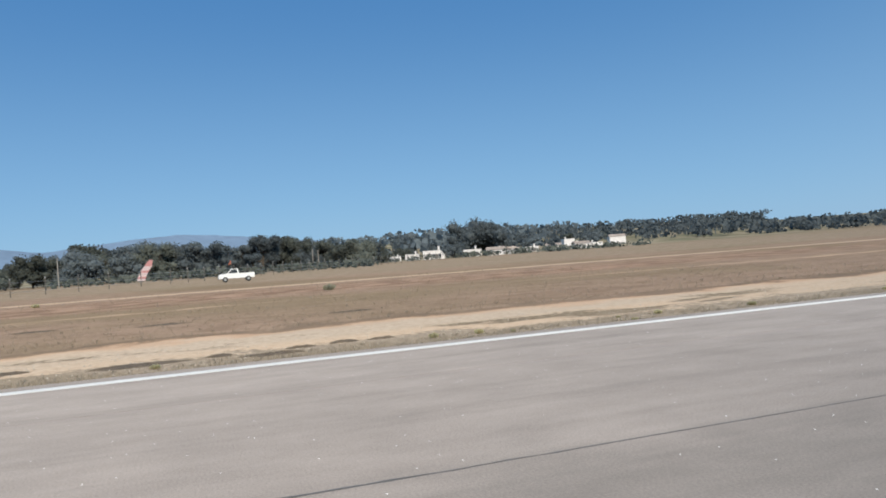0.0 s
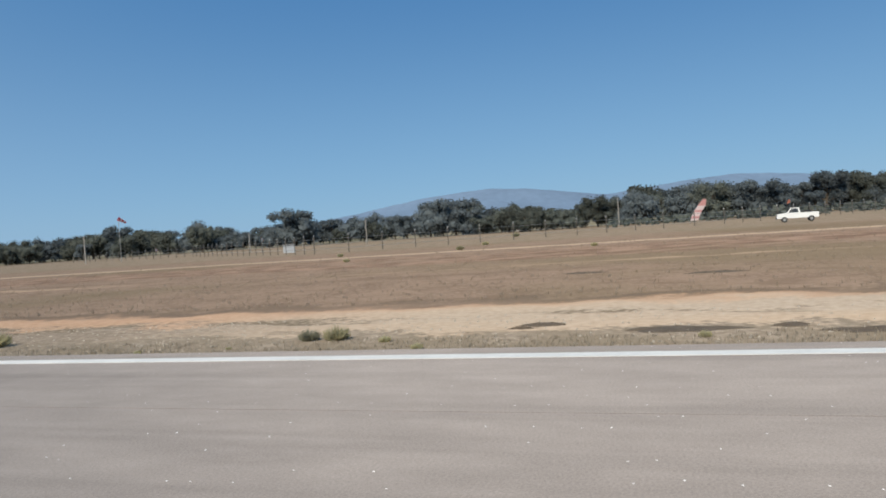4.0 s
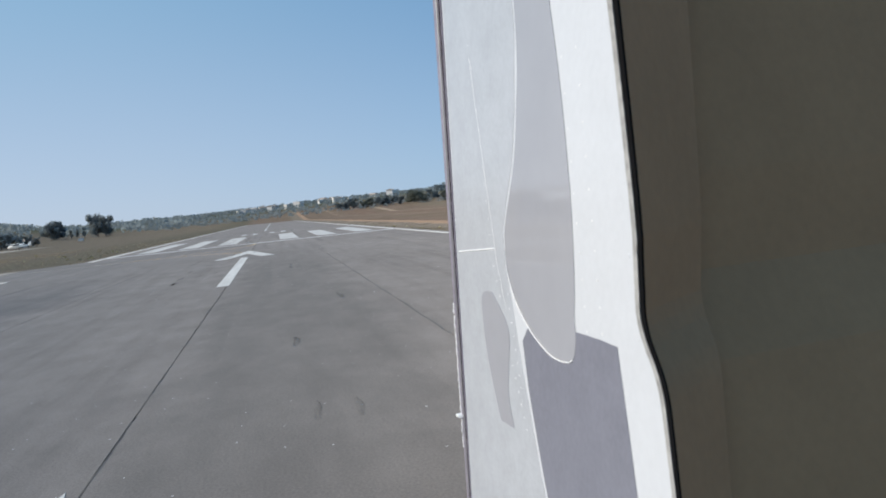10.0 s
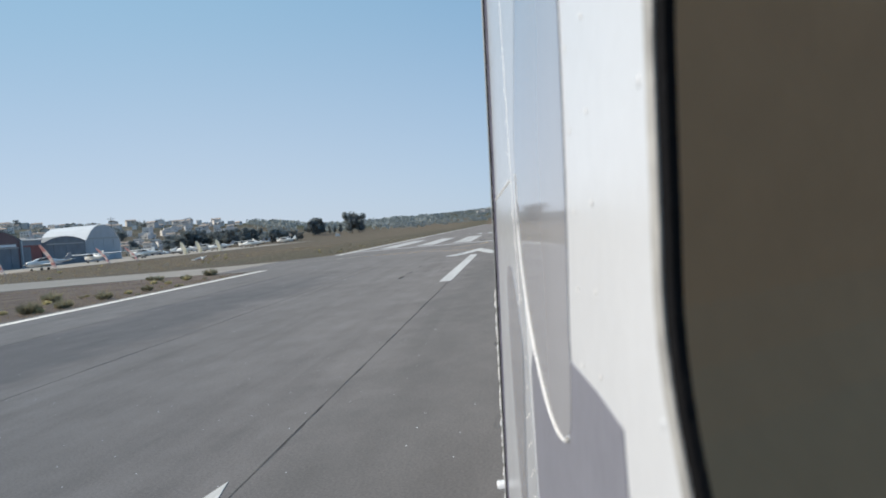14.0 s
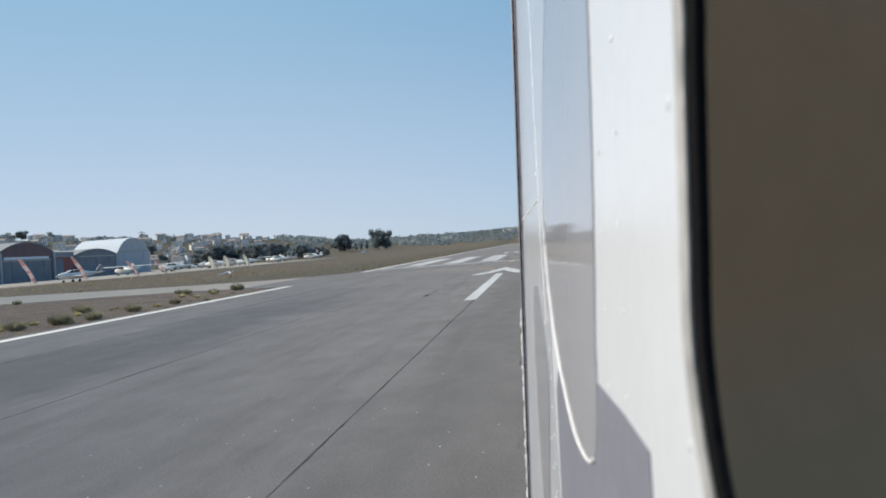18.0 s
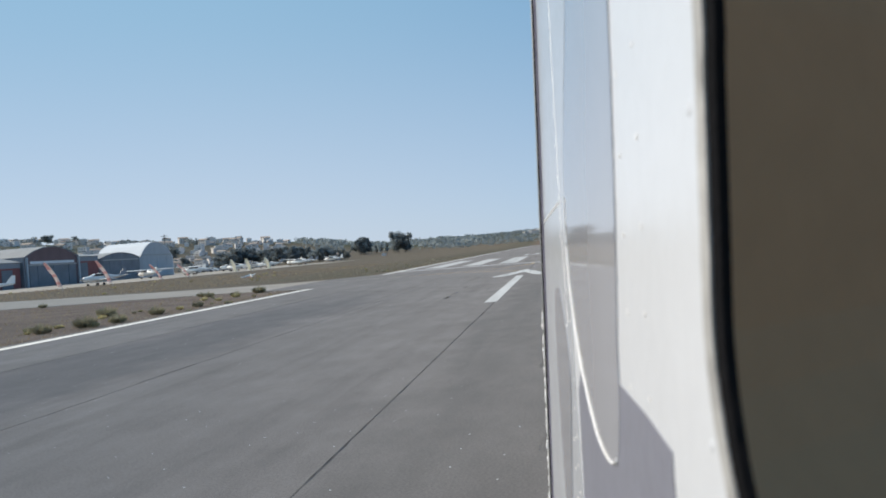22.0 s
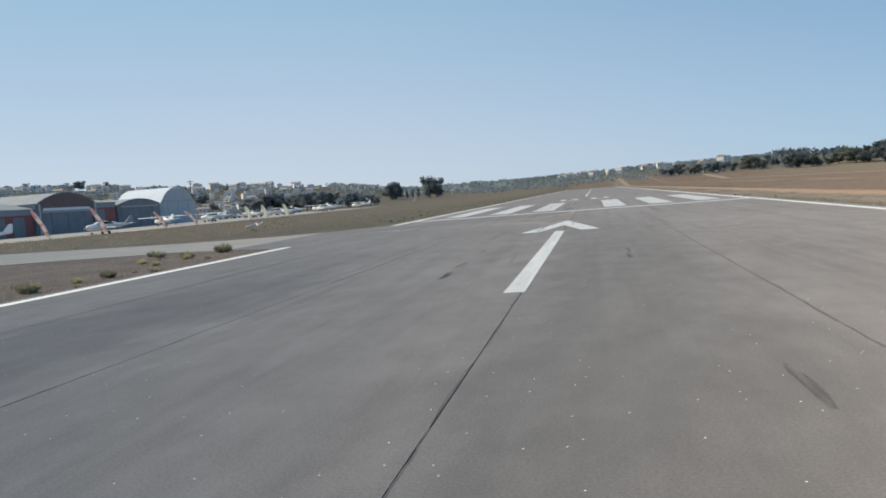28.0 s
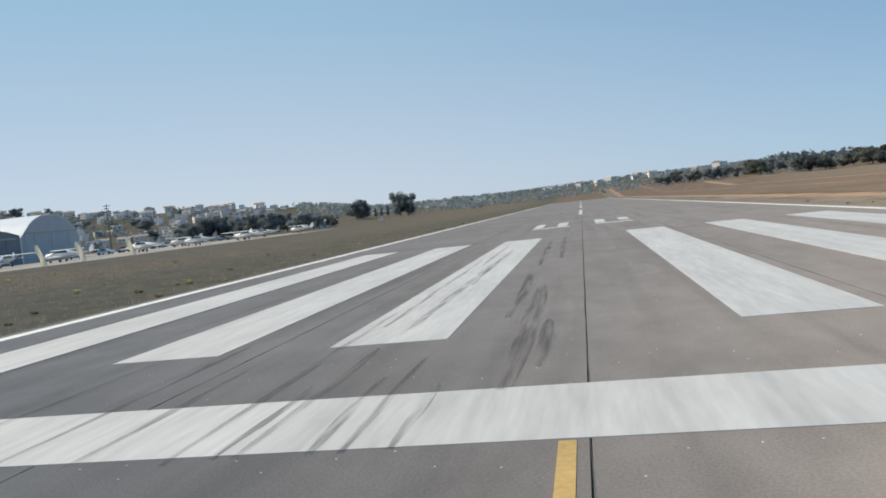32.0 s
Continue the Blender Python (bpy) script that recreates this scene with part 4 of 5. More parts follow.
def far_wood(name, a0, a1, d0, d1, h, count, seed, mat=M_LEAF, label="far dark green woodland on low hills"):
    r = random.Random(seed)
    bm = bmesh.new()
    for k in range(count):
        x, y = polar(r.uniform(a0, a1), r.uniform(d0, d1))
        z0, hh = ground_z(x, y), h * r.uniform(0.6, 1.2)
        for j in range(16):
            p = Vector((x + r.gauss(0, hh * 0.45), y + r.gauss(0, hh * 0.45), z0 + hh * r.uniform(0.1, 0.95)))
            q = Euler((r.uniform(-0.9, 0.9), r.uniform(-0.9, 0.9), r.uniform(0, 6.3))).to_matrix()
            w = hh * r.uniform(0.15, 0.32)
            bm.faces.new([bm.verts.new(p + q @ Vector(o)) for o in ((-w, 0, -w * 0.2), (-w * 0.2, w * 0.3, w * 0.8), (w, 0, w * 0.2), (0, -w * 0.3, -w * 0.8))])
    return tagged(link(name, bm, mat), label, "woodland", kind="stuff")


far_wood("far_woodland", -60, -12, 640, 1500, 7, 800, 3)
far_wood("far_woodland", -12, 14, 800, 1700, 3.4, 1500, 8, M_LEAF_HAZED)
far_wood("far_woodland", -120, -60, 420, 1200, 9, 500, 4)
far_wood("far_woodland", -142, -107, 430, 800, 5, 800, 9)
far_wood("far_woodland", -14, 9, 530, 760, 2.3, 700, 34, M_LEAF_HAZED)
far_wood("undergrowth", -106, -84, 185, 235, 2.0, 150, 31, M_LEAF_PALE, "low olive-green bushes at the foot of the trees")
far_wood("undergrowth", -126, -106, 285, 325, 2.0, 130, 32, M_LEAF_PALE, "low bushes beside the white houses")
far_wood("far_woodland", 25, 49, 430, 720, 3.6, 260, 33, M_LEAF_HAZED, "dark trees scattered among the hillside houses")
far_wood("far_woodland", 5, 19, 560, 1100, 5, 260, 5, M_LEAF_HAZED)


# ---- mountains on the horizon ----
def ridge(name, pts, d, label):
    """A distant ridge: crest heights given as elevation by bearing."""
    bm = bmesh.new()
    rows = []
    a0, a1 = pts[0][0], pts[-1][0]
    n = 90
    for k in range(n + 1):
        a = a0 + (a1 - a0) * k / n
        el = np.interp(-a, [-p[0] for p in pts], [p[1] for p in pts]) + 0.06 * noise.noise((a * 0.9, d * 0.01, 0)) + 0.025 * noise.noise((a * 4, 2, 0))
        row = []
        for j in range(7):
            q = j / 6
            dd = d - 700 * (1 - q)
            x, y = polar(a, dd)
            z = max(0.0, d * math.tan(radians(max(el, 0.0)))) * (q ** 1.3) + 12 * noise.noise((x / 180, y / 180, 1)) * q * (1 - q) * 4
            row.append(bm.verts.new((x, y, z - 2)))
        rows.append(row)
    for a, b in zip(rows, rows[1:]):
        for j in range(6):
            bm.faces.new((a[j], b[j], b[j + 1], a[j + 1]))
    bmesh.ops.recalc_face_normals(bm, faces=bm.faces)
    return tagged(link(name, bm, M_RIDGE, smooth=True), label, "mountain", kind="structure")


# the ridge's blue is distance haze put into its colour
M_RIDGE = material("mountain_haze_blue", (0.16, 0.23, 0.32), 1.0, var=0.2, scale=0.004, fine=0.03, space="World")
ridge("mountain_ridge", [(-58, 0.9), (-64, 1.6), (-70, 2.6), (-74.5, 2.95), (-78, 2.7), (-83, 1.9), (-86, 2.2), (-89, 2.5), (-92, 2.65), (-95, 2.4), (-99, 1.9), (-106, 1.2), (-116, 0.9)], 3900, "mountains coloured in haze blue far beyond the trees")


# ---- houses ----
def house_kind(seed, w, d, h, pitched, label):
    r = random.Random(seed)
    t = empty("house", label=label, category="house", group="hillside houses")
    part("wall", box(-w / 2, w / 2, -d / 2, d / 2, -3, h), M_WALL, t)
    if pitched:
        part("roof", prism([(-d / 2 - 0.4, h), (d / 2 + 0.4, h), (d / 2 + 0.4, h + 0.15), (0, h + d * 0.22), (-d / 2 - 0.4, h + 0.15)], -w / 2 - 0.4, w / 2 + 0.4, "x"), M_TERRA, t)
    else:
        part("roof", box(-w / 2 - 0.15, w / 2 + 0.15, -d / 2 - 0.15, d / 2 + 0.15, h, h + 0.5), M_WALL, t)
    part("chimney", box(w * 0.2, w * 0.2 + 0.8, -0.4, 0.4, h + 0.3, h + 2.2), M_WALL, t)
    part("window", box(-0.6, 0.6, -d / 2 - 0.04, -d / 2 + 0.1, 1.0, 2.2), M_PANE, t).location = (-w * 0.28, 0, 0)
    win = t.children[-1]
    for x in (0.0, w * 0.28):
        share("window", win, t, Matrix.Translation((x, 0, 0)))
    if h > 4.5:
        for x in (-w * 0.28, 0.0, w * 0.28):
            share("window", win, t, Matrix.Translation((x, 0, 2.9)))
    part("door", box(-0.5, 0.5, -d / 2 - 0.05, -d / 2 + 0.1, 0, 2.1), M_POST, t).location = (w * 0.14, 0, 0)
    return t


HOUSES = [house_kind(1, 11, 8, 3.4, True, "low white house with a terracotta roof"), house_kind(2, 10, 9, 6.2, False, "white two-storey house with a flat roof"),
          house_kind(3, 14, 9, 6.4, True, "white two-storey house with a terracotta roof"), house_kind(4, 9, 7, 3.2, False, "small white flat-roofed house")]
house_used = set()


def house(k, x, y, rz, s=1.0, label=""):
    m = pose(x, y, ground_z(x, y), 0, 0, rz) @ Matrix.Diagonal((s, s, s, 1))
    if k in house_used:
        ob = copy_thing(HOUSES[k], Matrix())
    else:
        house_used.add(k)
        ob = HOUSES[k]
    ob.matrix_basis = m
    if label:
        tagged(ob, label)
    return ob


for k in range(340):
    a = rnd.uniform(19.5, 46)
    d = rnd.uniform(470, 740)
    house(rnd.choice((1, 1, 1, 2, 3, 3, 0)), *polar(a, d, 2.3, 0), rnd.choice((20, 35, 110, -10)) + rnd.uniform(-8, 8), rnd.uniform(0.3, 0.62))
for k in range(24):
    a = rnd.uniform(-10, 4)
    house(rnd.choice((1, 1, 2)), *polar(a, rnd.uniform(760, 880)), rnd.uniform(0, 180), rnd.uniform(0.45, 0.75))
for a, d, k, rz, s in ((-108.6, 370, 3, -110, 0.75), (-107.3, 380, 3, -100, 0.6), (-110.3, 310, 3, -110, 0.95), (-113.1, 310, 3, -105, 0.8), (-114.9, 312, 0, -118, 0.65), (-116.0, 330, 0, -60, 0.6), (-117.4, 360, 3, -100, 0.7), (-119, 400, 0, 60, 0.7), (-120, 430, 1, 80, 0.6), (-121, 380, 0, 80, 0.7), (-122, 400, 3, 75, 0.7), (-123.5, 420, 2, 70, 0.6),
                       (-73.9, 290, 3, -70, 0.5), (-73.3, 296, 3, -60, 0.4), (-76.6, 292, 0, -70, 0.45), (-32.5, 450, 3, 30, 0.5), (-40, 385, 3, 30, 0.45), (-25, 530, 1, 30, 0.5)):
    house(k, *polar(a, d), rz, s, "low white house among the trees")


house(0, *polar(16.6, 455, 2.3, 0), 30, 0.8, "low house with a terracotta roof beside two tall trees")
house(3, *polar(12.85, 470, 2.3, 0), 100, 0.4, "small low white building beside two tall trees")


# ---- shrubs ----
def shrub_kind(seed, n=260):
    r = random.Random(seed)
    bm = bmesh.new()
    for k in range(n):
        a, rr = r.uniform(0, math.tau), r.random() ** 0.5
        base = Vector((math.cos(a) * rr * 0.25, math.sin(a) * rr * 0.25, 0))
        tip = Vector((math.cos(a) * rr * 0.6, math.sin(a) * rr * 0.6, r.uniform(0.35, 1.0) * (1.1 - rr * 0.5)))
        s = Vector((-math.sin(a), math.cos(a), 0)) * r.uniform(0.004, 0.011)
        mid = base.lerp(tip, 0.6) + Vector((0, 0, 0.06))
        v = [bm.verts.new(p) for p in (base - s, base + s, mid + s * 1.6, tip, mid - s * 1.6)]
        bm.faces.new(v)
    return bm


SHRUBS = []
for s in range(3):
    SHRUBS.append(tagged(link("shrub", shrub_kind(s, 330), (M_SCRUB, M_SCRUB_GREEN, M_SCRUB)[s]), "low green-yellow weed tuft at the asphalt edge", "shrub", group="edge weeds"))
shrub_used = set()


def shrub(x, y, size, k=None):
    k = rnd.randrange(3) if k is None else k
    m = pose(x, y, -0.06, 0, 0, rnd.uniform(0, 360)) @ Matrix.Diagonal((size * 1.4, size * 1.4, size, 1))
    ob = SHRUBS[k] if k not in shrub_used else copy_thing(SHRUBS[k], Matrix())
    shrub_used.add(k)
    ob.matrix_basis = m


for x, y, s in ((15.3, 10.5, 0.6), (15.2, 8.8, 0.45), (15.5, 15.7, 0.5), (15.2, 0.9, 0.3), (15.2, 0.32, 0.36)):
    shrub(x, y, s)
for x, y, s in ((143, 27.7, 1.1), (73.4, 16.4, 0.6), (88, 18, 0.6), (62, 2, 0.4), (75, 30, 0.5), (58, 21, 0.4)):
    shrub(x, y, s, 2)
shrub(50, -17.3, 0.6, 1)
shrub(-16.5, 46.6, 0.62, 1)
shrub(-19.4, 45.7, 0.45, 1)
shrub(-16.5, 43, 0.34, 0)
for k in range(70):
    shrub(rnd.uniform(13.8, 15.4), rnd.uniform(-40, 120), rnd.uniform(0.08, 0.17), 2)
for x, y, s in ((-15.6, 24.6, 0.5), (-15.0, 26.2, 0.6), (-14.7, 27.8, 0.5), (-17.9, 32.2, 0.62), (-15.0, 31.3, 0.5), (-15.0, 35.2, 0.4), (-20.5, 46.9, 0.4), (-16.8, 43.7, 0.45), (-31.4, 46.6, 0.4), (-15.9, 21, 0.4), (-16.4, 17.5, 0.4)):
    shrub(x, y, s, 1)
for k in range(26):
    shrub(-13.9 - 5.2 * rnd.random() ** 1.3, rnd.uniform(12, 45), rnd.uniform(0.12, 0.3))
for k in range(6):
    shrub(-14.6 - 3 * rnd.random(), rnd.uniform(76, 96), rnd.uniform(0.15, 0.3), 1)
for k in range(24):
    shrub(-14.0 - 14 * rnd.random() ** 1.5, rnd.uniform(70, 170), rnd.uniform(0.12, 0.28))


for k in range(30):
    shrub(rnd.uniform(-82, -30), rnd.uniform(66, 128), rnd.uniform(0.18, 0.4), 2)


# ---- dry grass, weeds and stones along the asphalt ----
def blades(name, places, height, mat, label, seed):
    r = random.Random(seed)
    verts, faces = [], []
    for x, y in places:
        for j in range(5):
            a, h, lean = r.uniform(0, math.tau), height * r.uniform(0.5, 1.3), r.uniform(0.1, 0.7)
            w = 0.006 + 0.03 * h
            ca, sa = math.cos(a), math.sin(a)
            i = len(verts)
            bx, by = x + r.uniform(-0.08, 0.08), y + r.uniform(-0.08, 0.08)
            verts += [(bx - sa * w, by + ca * w, -0.06), (bx + sa * w, by - ca * w, -0.06), (bx + ca * h * lean, by + sa * h * lean, -0.05 + h)]
            faces.append((i, i + 1, i + 2))
    me = bpy.data.meshes.new(name)
    me.from_pydata(verts, [], faces)
    me.materials.append(mat)
    return tagged(new(name, me), label, "grass", kind="stuff")


M_STRAW = material("dry_straw", (0.36, 0.29, 0.21), 1.0, var=0.4, scale=0.7, fine=5, space="World")
M_STRAW_DARK = material("dry_dark_weeds", (0.36, 0.3, 0.225), 1.0, var=0.3, scale=0.7, fine=5, space="World")
for m_ in (M_STRAW, M_STRAW_DARK):
    translucent(m_, 0.4)
rs = random.Random(21)
blades("dry_grass", [(13.9 + 1.3 * rs.random() ** 1.8, rs.uniform(-45, 70)) for k in range(7000)], 0.06, M_STRAW_DARK, "dry weeds along the asphalt edge", 1)
blades("dry_grass", [(22 + 55 * rs.random() ** 1.6, rs.uniform(-40, 70)) for k in range(6000)], 0.1, M_STRAW, "dry straw over the brown field", 2)
blades("dry_grass", [(-13.9 - 24 * rs.random() ** 1.5, rs.uniform(5, 46)) for k in range(3000)], 0.11, M_STRAW_DARK, "dry weeds between runway and taxiway", 3)
blades("dry_grass", [(-13.9 - 30 * rs.random() ** 1.5, rs.uniform(67, 150)) for k in range(3600)], 0.12, M_STRAW_DARK, "dry weeds beside the runway", 4)


blades("dry_grass", [(-28 - 56 * rs.random(), 64 + 70 * rs.random()) for k in range(6500)], 0.2, M_STRAW_DARK, "dry weeds before the apron", 6)


# dark mats of dead weeds on the bare shoulder and in the field
M_MAT = material("dark_dead_weeds", (0.13, 0.098, 0.07), 1.0, var=0.35, scale=4, fine=30, bump=0.5, space="World")


def weed_mat(x, y, rx, ry):
    seed = x * 3.1 + y
    bm = bmesh.new()
    rings = []
    for r_, h_ in ((1.0, -0.012), (0.85, 0.012), (0.6, 0.03), (0.3, 0.042)):
        ring = []
        for k in range(28):
            a_ = k * math.tau / 28
            q = r_ * (1 + 0.55 * noise.noise((math.cos(a_) * 1.6, math.sin(a_) * 1.6, seed)) + 0.3 * noise.noise((math.cos(a_) * 5, math.sin(a_) * 5, seed)))
            ring.append(bm.verts.new((x + rx * q * math.cos(a_), y + ry * q * math.sin(a_), -0.052 + h_ * (1 + 0.7 * noise.noise((x + a_ * 3, r_ * 9, seed))))))
        rings.append(ring)
    for a_, b_ in zip(rings, rings[1:]):
        for k in range(28):
            bm.faces.new((a_[k], a_[(k + 1) % 28], b_[(k + 1) % 28], b_[k]))
    bm.faces.new(rings[-1])
    r = random.Random(seed)
    for k in range(int(260 * rx * ry) + 30):
        a_, q = r.uniform(0, math.tau), r.random() ** 0.5
        bx, by, t_ = x + rx * q * math.cos(a_), y + ry * q * math.sin(a_), r.uniform(0, math.tau)
        h_, w_ = r.uniform(0.03, 0.09), 0.006
        bm.faces.new([bm.verts.new(c) for c in ((bx - w_, by, -0.06), (bx + w_, by, -0.06), (bx + 0.04 * math.cos(t_), by + 0.04 * math.sin(t_), h_ - 0.04))])
    tagged(link("weed_mat", bm, M_MAT), "flat dark mat of dead weeds on bare ground", "weeds", group="dead weed mats")


for x, y, rx, ry in ((16.6, -3.4, 0.25, 0.5), (15.62, -5.8, 0.34, 1.0), (15.8, -7.6, 0.2, 0.36), (15.1, -8.7, 0.3, 0.7), (15.85, -9.4, 0.14, 0.4), (16.1, -10.45, 0.2, 0.36),
                     (15.95, -11.35, 0.15, 0.32), (16.17, -3.0, 0.12, 0.3), (28.5, -6.5, 0.35, 1.0), (26.5, -13.2, 0.3, 0.9), (31, -2, 0.3, 0.9)):
    weed_mat(x, y, rx, ry)


def stones(name, places, size, mat, label, seed):
    r = random.Random(seed)
    verts, faces = [], []
    for x, y in places:
        s = size * r.uniform(0.4, 1.4)
        i = len(verts)
        verts += [(x + s * math.cos(k * 1.26 + r.random()), y + s * math.sin(k * 1.26), -0.06) for k in range(5)]
        verts.append((x + r.uniform(-s, s) * 0.3, y, -0.05 + s * 0.8))
        faces += [(i + k, i + (k + 1) % 5, i + 5) for k in range(5)]
    me = bpy.data.meshes.new(name)
    me.from_pydata(verts, [], faces)
    me.materials.append(mat)
    return tagged(new(name, me), label, "stones", kind="stuff")


M_STONE = material("pale_limestone", (0.42, 0.365, 0.3), 0.95, var=0.25, scale=2, fine=9, space="World")
stones("gravel", [(14.0 + 4.5 * rs.random(), rs.uniform(-45, 60)) for k in range(3500)], 0.028, M_STONE, "pale gravel on the bare shoulder", 5)
# ---- far field: fence, pickup, flags, windsock, poles ----
fence = empty("wire_fence", label="wire fence on thin dark posts across the dry field", category="fence")
line = [polar(a_, d_) for a_, d_ in ((-46, 260), (-53.8, 190), (-62.8, 106), (-75, 110), (-82, 118), (-88, 126), (-92, 134), (-99, 160), (-105, 205), (-112, 270))]
bm = tube([(0, 0, -0.3), (0, 0, 2.0), (0.12, 0, 2.3)], 0.085, 5)
post0 = part("post", bm, M_POST, fence)
cap0 = part("cap", tube([(0, 0, 2.3), (0.12, 0, 2.5)], 0.06, 6), M_METAL, fence, "pale post cap")
first = True
for (xa, ya), (xb, yb) in zip(line, line[1:]):
    n = int(math.hypot(xb - xa, yb - ya) / 4.2)
    for k in range(n):
        p = Vector((xa + (xb - xa) * k / n, ya + (yb - ya) * k / n, 0))
        if first:
            post0.location = p
            cap0.location = p
            first = False
        else:
            share("post", post0, fence, Matrix.Translation(p))
            share("cap", cap0, fence, Matrix.Translation(p))
    for z in (0.6, 1.2, 1.9):
        part("wire", tube([(xa, ya, z), (xb, yb, z)], 0.02, 4), M_METAL, fence)


def pickup(x, y, rz):
    t = empty("pickup_truck", pose(x, y, 0, 0, 0, rz), label="white pickup truck parked on the far track", category="pickup truck")
    part("body", prism([(-2.4, 0.5), (-2.4, 1.15), (-0.3, 1.15), (-0.2, 1.8), (0.75, 1.8), (1.25, 1.2), (2.35, 1.08), (2.45, 0.5)], -0.85, 0.85, "y"), M_WHITE, t)
    part("side_window", prism([(-0.1, 1.2), (-0.02, 1.7), (0.68, 1.7), (1.05, 1.2)], -0.87, 0.87, "y"), M_PANE, t)
    part("windscreen", prism([(0.8, 1.74), (1.24, 1.24), (1.28, 1.26), (0.84, 1.76)], -0.75, 0.75, "y"), M_PANE, t)
    part("load", box(-1.7, -0.5, -0.6, 0.6, 1.15, 1.4, 0.08), M_TYRE, t)
    for wx in (-1.55, 1.55):
        for wy in (-0.82, 0.82):
            w = part("wheel", tube([(wx, wy - 0.1, 0.36), (wx, wy - 0.06, 0.36), (wx, wy + 0.06, 0.36), (wx, wy + 0.1, 0.36)], [0.31, 0.36, 0.36, 0.31], 14), M_TYRE, t)
            part("rim", tube([(wx, wy - 0.11, 0.36), (wx, wy + 0.11, 0.36)], 0.19, 10), M_METAL, w)
    part("bumper", box(2.42, 2.52, -0.8, 0.8, 0.45, 0.65), M_TYRE, t)
    return t


pickup(109.5, -16.9, 88)
feather(148, -3.1, 4.4, RW_FLAG, -2.4, 85, "leaning red and white feather flag beyond the fence", "field flags")
feather(103, 109, 4.2, [M_ORANGE, M_FLAG_WHITE, M_ORANGE], 1.5, 60, "thin orange and white feather flag in the field", "field flags")


def pennant(x, y, h, label):
    t = empty("marker_flag", pose(x, y, 0, 0, 0, 20), label=label, category="flag", group="marker flags")
    part("pole", tube([(0, 0, -0.2), (0, 0, h)], 0.035, 6), M_METAL, t)
    for k, mt in enumerate((M_ORANGE, M_FLAG_WHITE, M_ORANGE)):
        bm = bmesh.new()
        rows = []
        for q in (k / 3, k / 3 + 0.17, (k + 1) / 3):
            c = Vector((0.05 + 1.5 * q, 0.1 * math.sin(q * 6), h - 0.35 - 0.35 * q * q))
            rows.append([bm.verts.new(c + Vector((0, o, dz * (0.42 - 0.2 * q)))) for o, dz in ((-0.02, -1), (0.02, -1), (0.02, 1), (-0.02, 1))])
        for a, b in zip(rows, rows[1:]):
            for n in range(4):
                bm.faces.new((a[n], a[(n + 1) % 4], b[(n + 1) % 4], b[n]))
        part("cloth", bm, mt, t)
    return t


for a_, d_, h_ in ((-51.3, 200, 2.6), (-58.6, 180, 3.3), (-95.9, 190, 3.6)):
    pennant(*polar(a_, d_), h_, "small orange and white flag on a thin pole")


M_SOCK = translucent(material("red_windsock_cloth", (0.7, 0.12, 0.14), 0.8, var=0.1), 0.4)


def windsock(x, y, h):
    t = empty("windsock", pose(x, y, 0), label="red and white striped windsock on a mast", category="windsock")
    part("mast", tube([(0, 0, -0.3), (0, 0, h)], [0.07, 0.05], 8), M_METAL, t)
    for k in range(5):
        a, b = Vector((0.05, 0, h - 0.1)) + Vector((0.36, -0.1, -0.19)) * k, Vector((0.05, 0, h - 0.1)) + Vector((0.36, -0.1, -0.19)) * (k + 1)
        part("sock_band", tube([tuple(a), tuple(b)], [0.48 - 0.05 * k, 0.48 - 0.05 * (k + 1)], 10, caps=False), M_SOCK if k % 2 == 0 else M_FLAG_WHITE, t)
    return t


windsock(153.7, 127.5, 10.3)
for a_, d_, h in ((-66.1, 200, 6.4), (-84.5, 210, 7.4), (-57.7, 200, 4.7), (-46.85, 200, 6.6), (-34.6, 230, 4.9), (-24.9, 260, 3.6), (-101.5, 260, 6.5), (-101.9, 262, 6.0)):
    pl = empty("utility_pole", pose(*polar(a_, d_), 0), label="thin pale utility pole at the field's edge", category="pole", group="field poles")
    part("post", tube([(0, 0, -0.4), (0, 0, h)], [0.15, 0.11], 7), M_APRON, pl)
    part("crossarm", box(-0.35, 0.35, -0.05, 0.05, h - 0.4, h - 0.3), M_METAL, pl)

# low grey hut by the fence, and white boards beyond the field
hut = empty("field_hut", pose(*polar(-60.7, 140), 0, 0, 0, 30), label="low grey concrete hut by the fence", category="hut")
part("wall", box(-1.7, 1.7, -1, 1, -0.1, 1.3, 0.04), M_DOOR_PALE, hut)
part("roof", box(-1.85, 1.85, -1.15, 1.15, 1.31, 1.45, 0.03), M_ROOF_GREY, hut)
part("opening", box(0.5, 1.3, -1.03, -0.95, 0.0, 1.1), M_TYRE, hut)
for a_, d_, w_, h_ in ((-40.1, 190, 1.0, 2.3), (-37.3, 200, 1.3, 1.8)):
    sg = empty("field_board", pose(*polar(a_, d_), 0, 0, 0, a_), label="white board on short posts beyond the field", category="sign", group="field boards")
    part("panel", box(-w_ / 2, w_ / 2, -0.05, 0.05, h_ * 0.45, h_), M_WHITE, sg)
    for x_ in (-w_ * 0.35, w_ * 0.35):
        part("post", box(x_ - 0.05, x_ + 0.05, -0.04, 0.04, -0.2, h_ * 0.45), M_POST, sg)

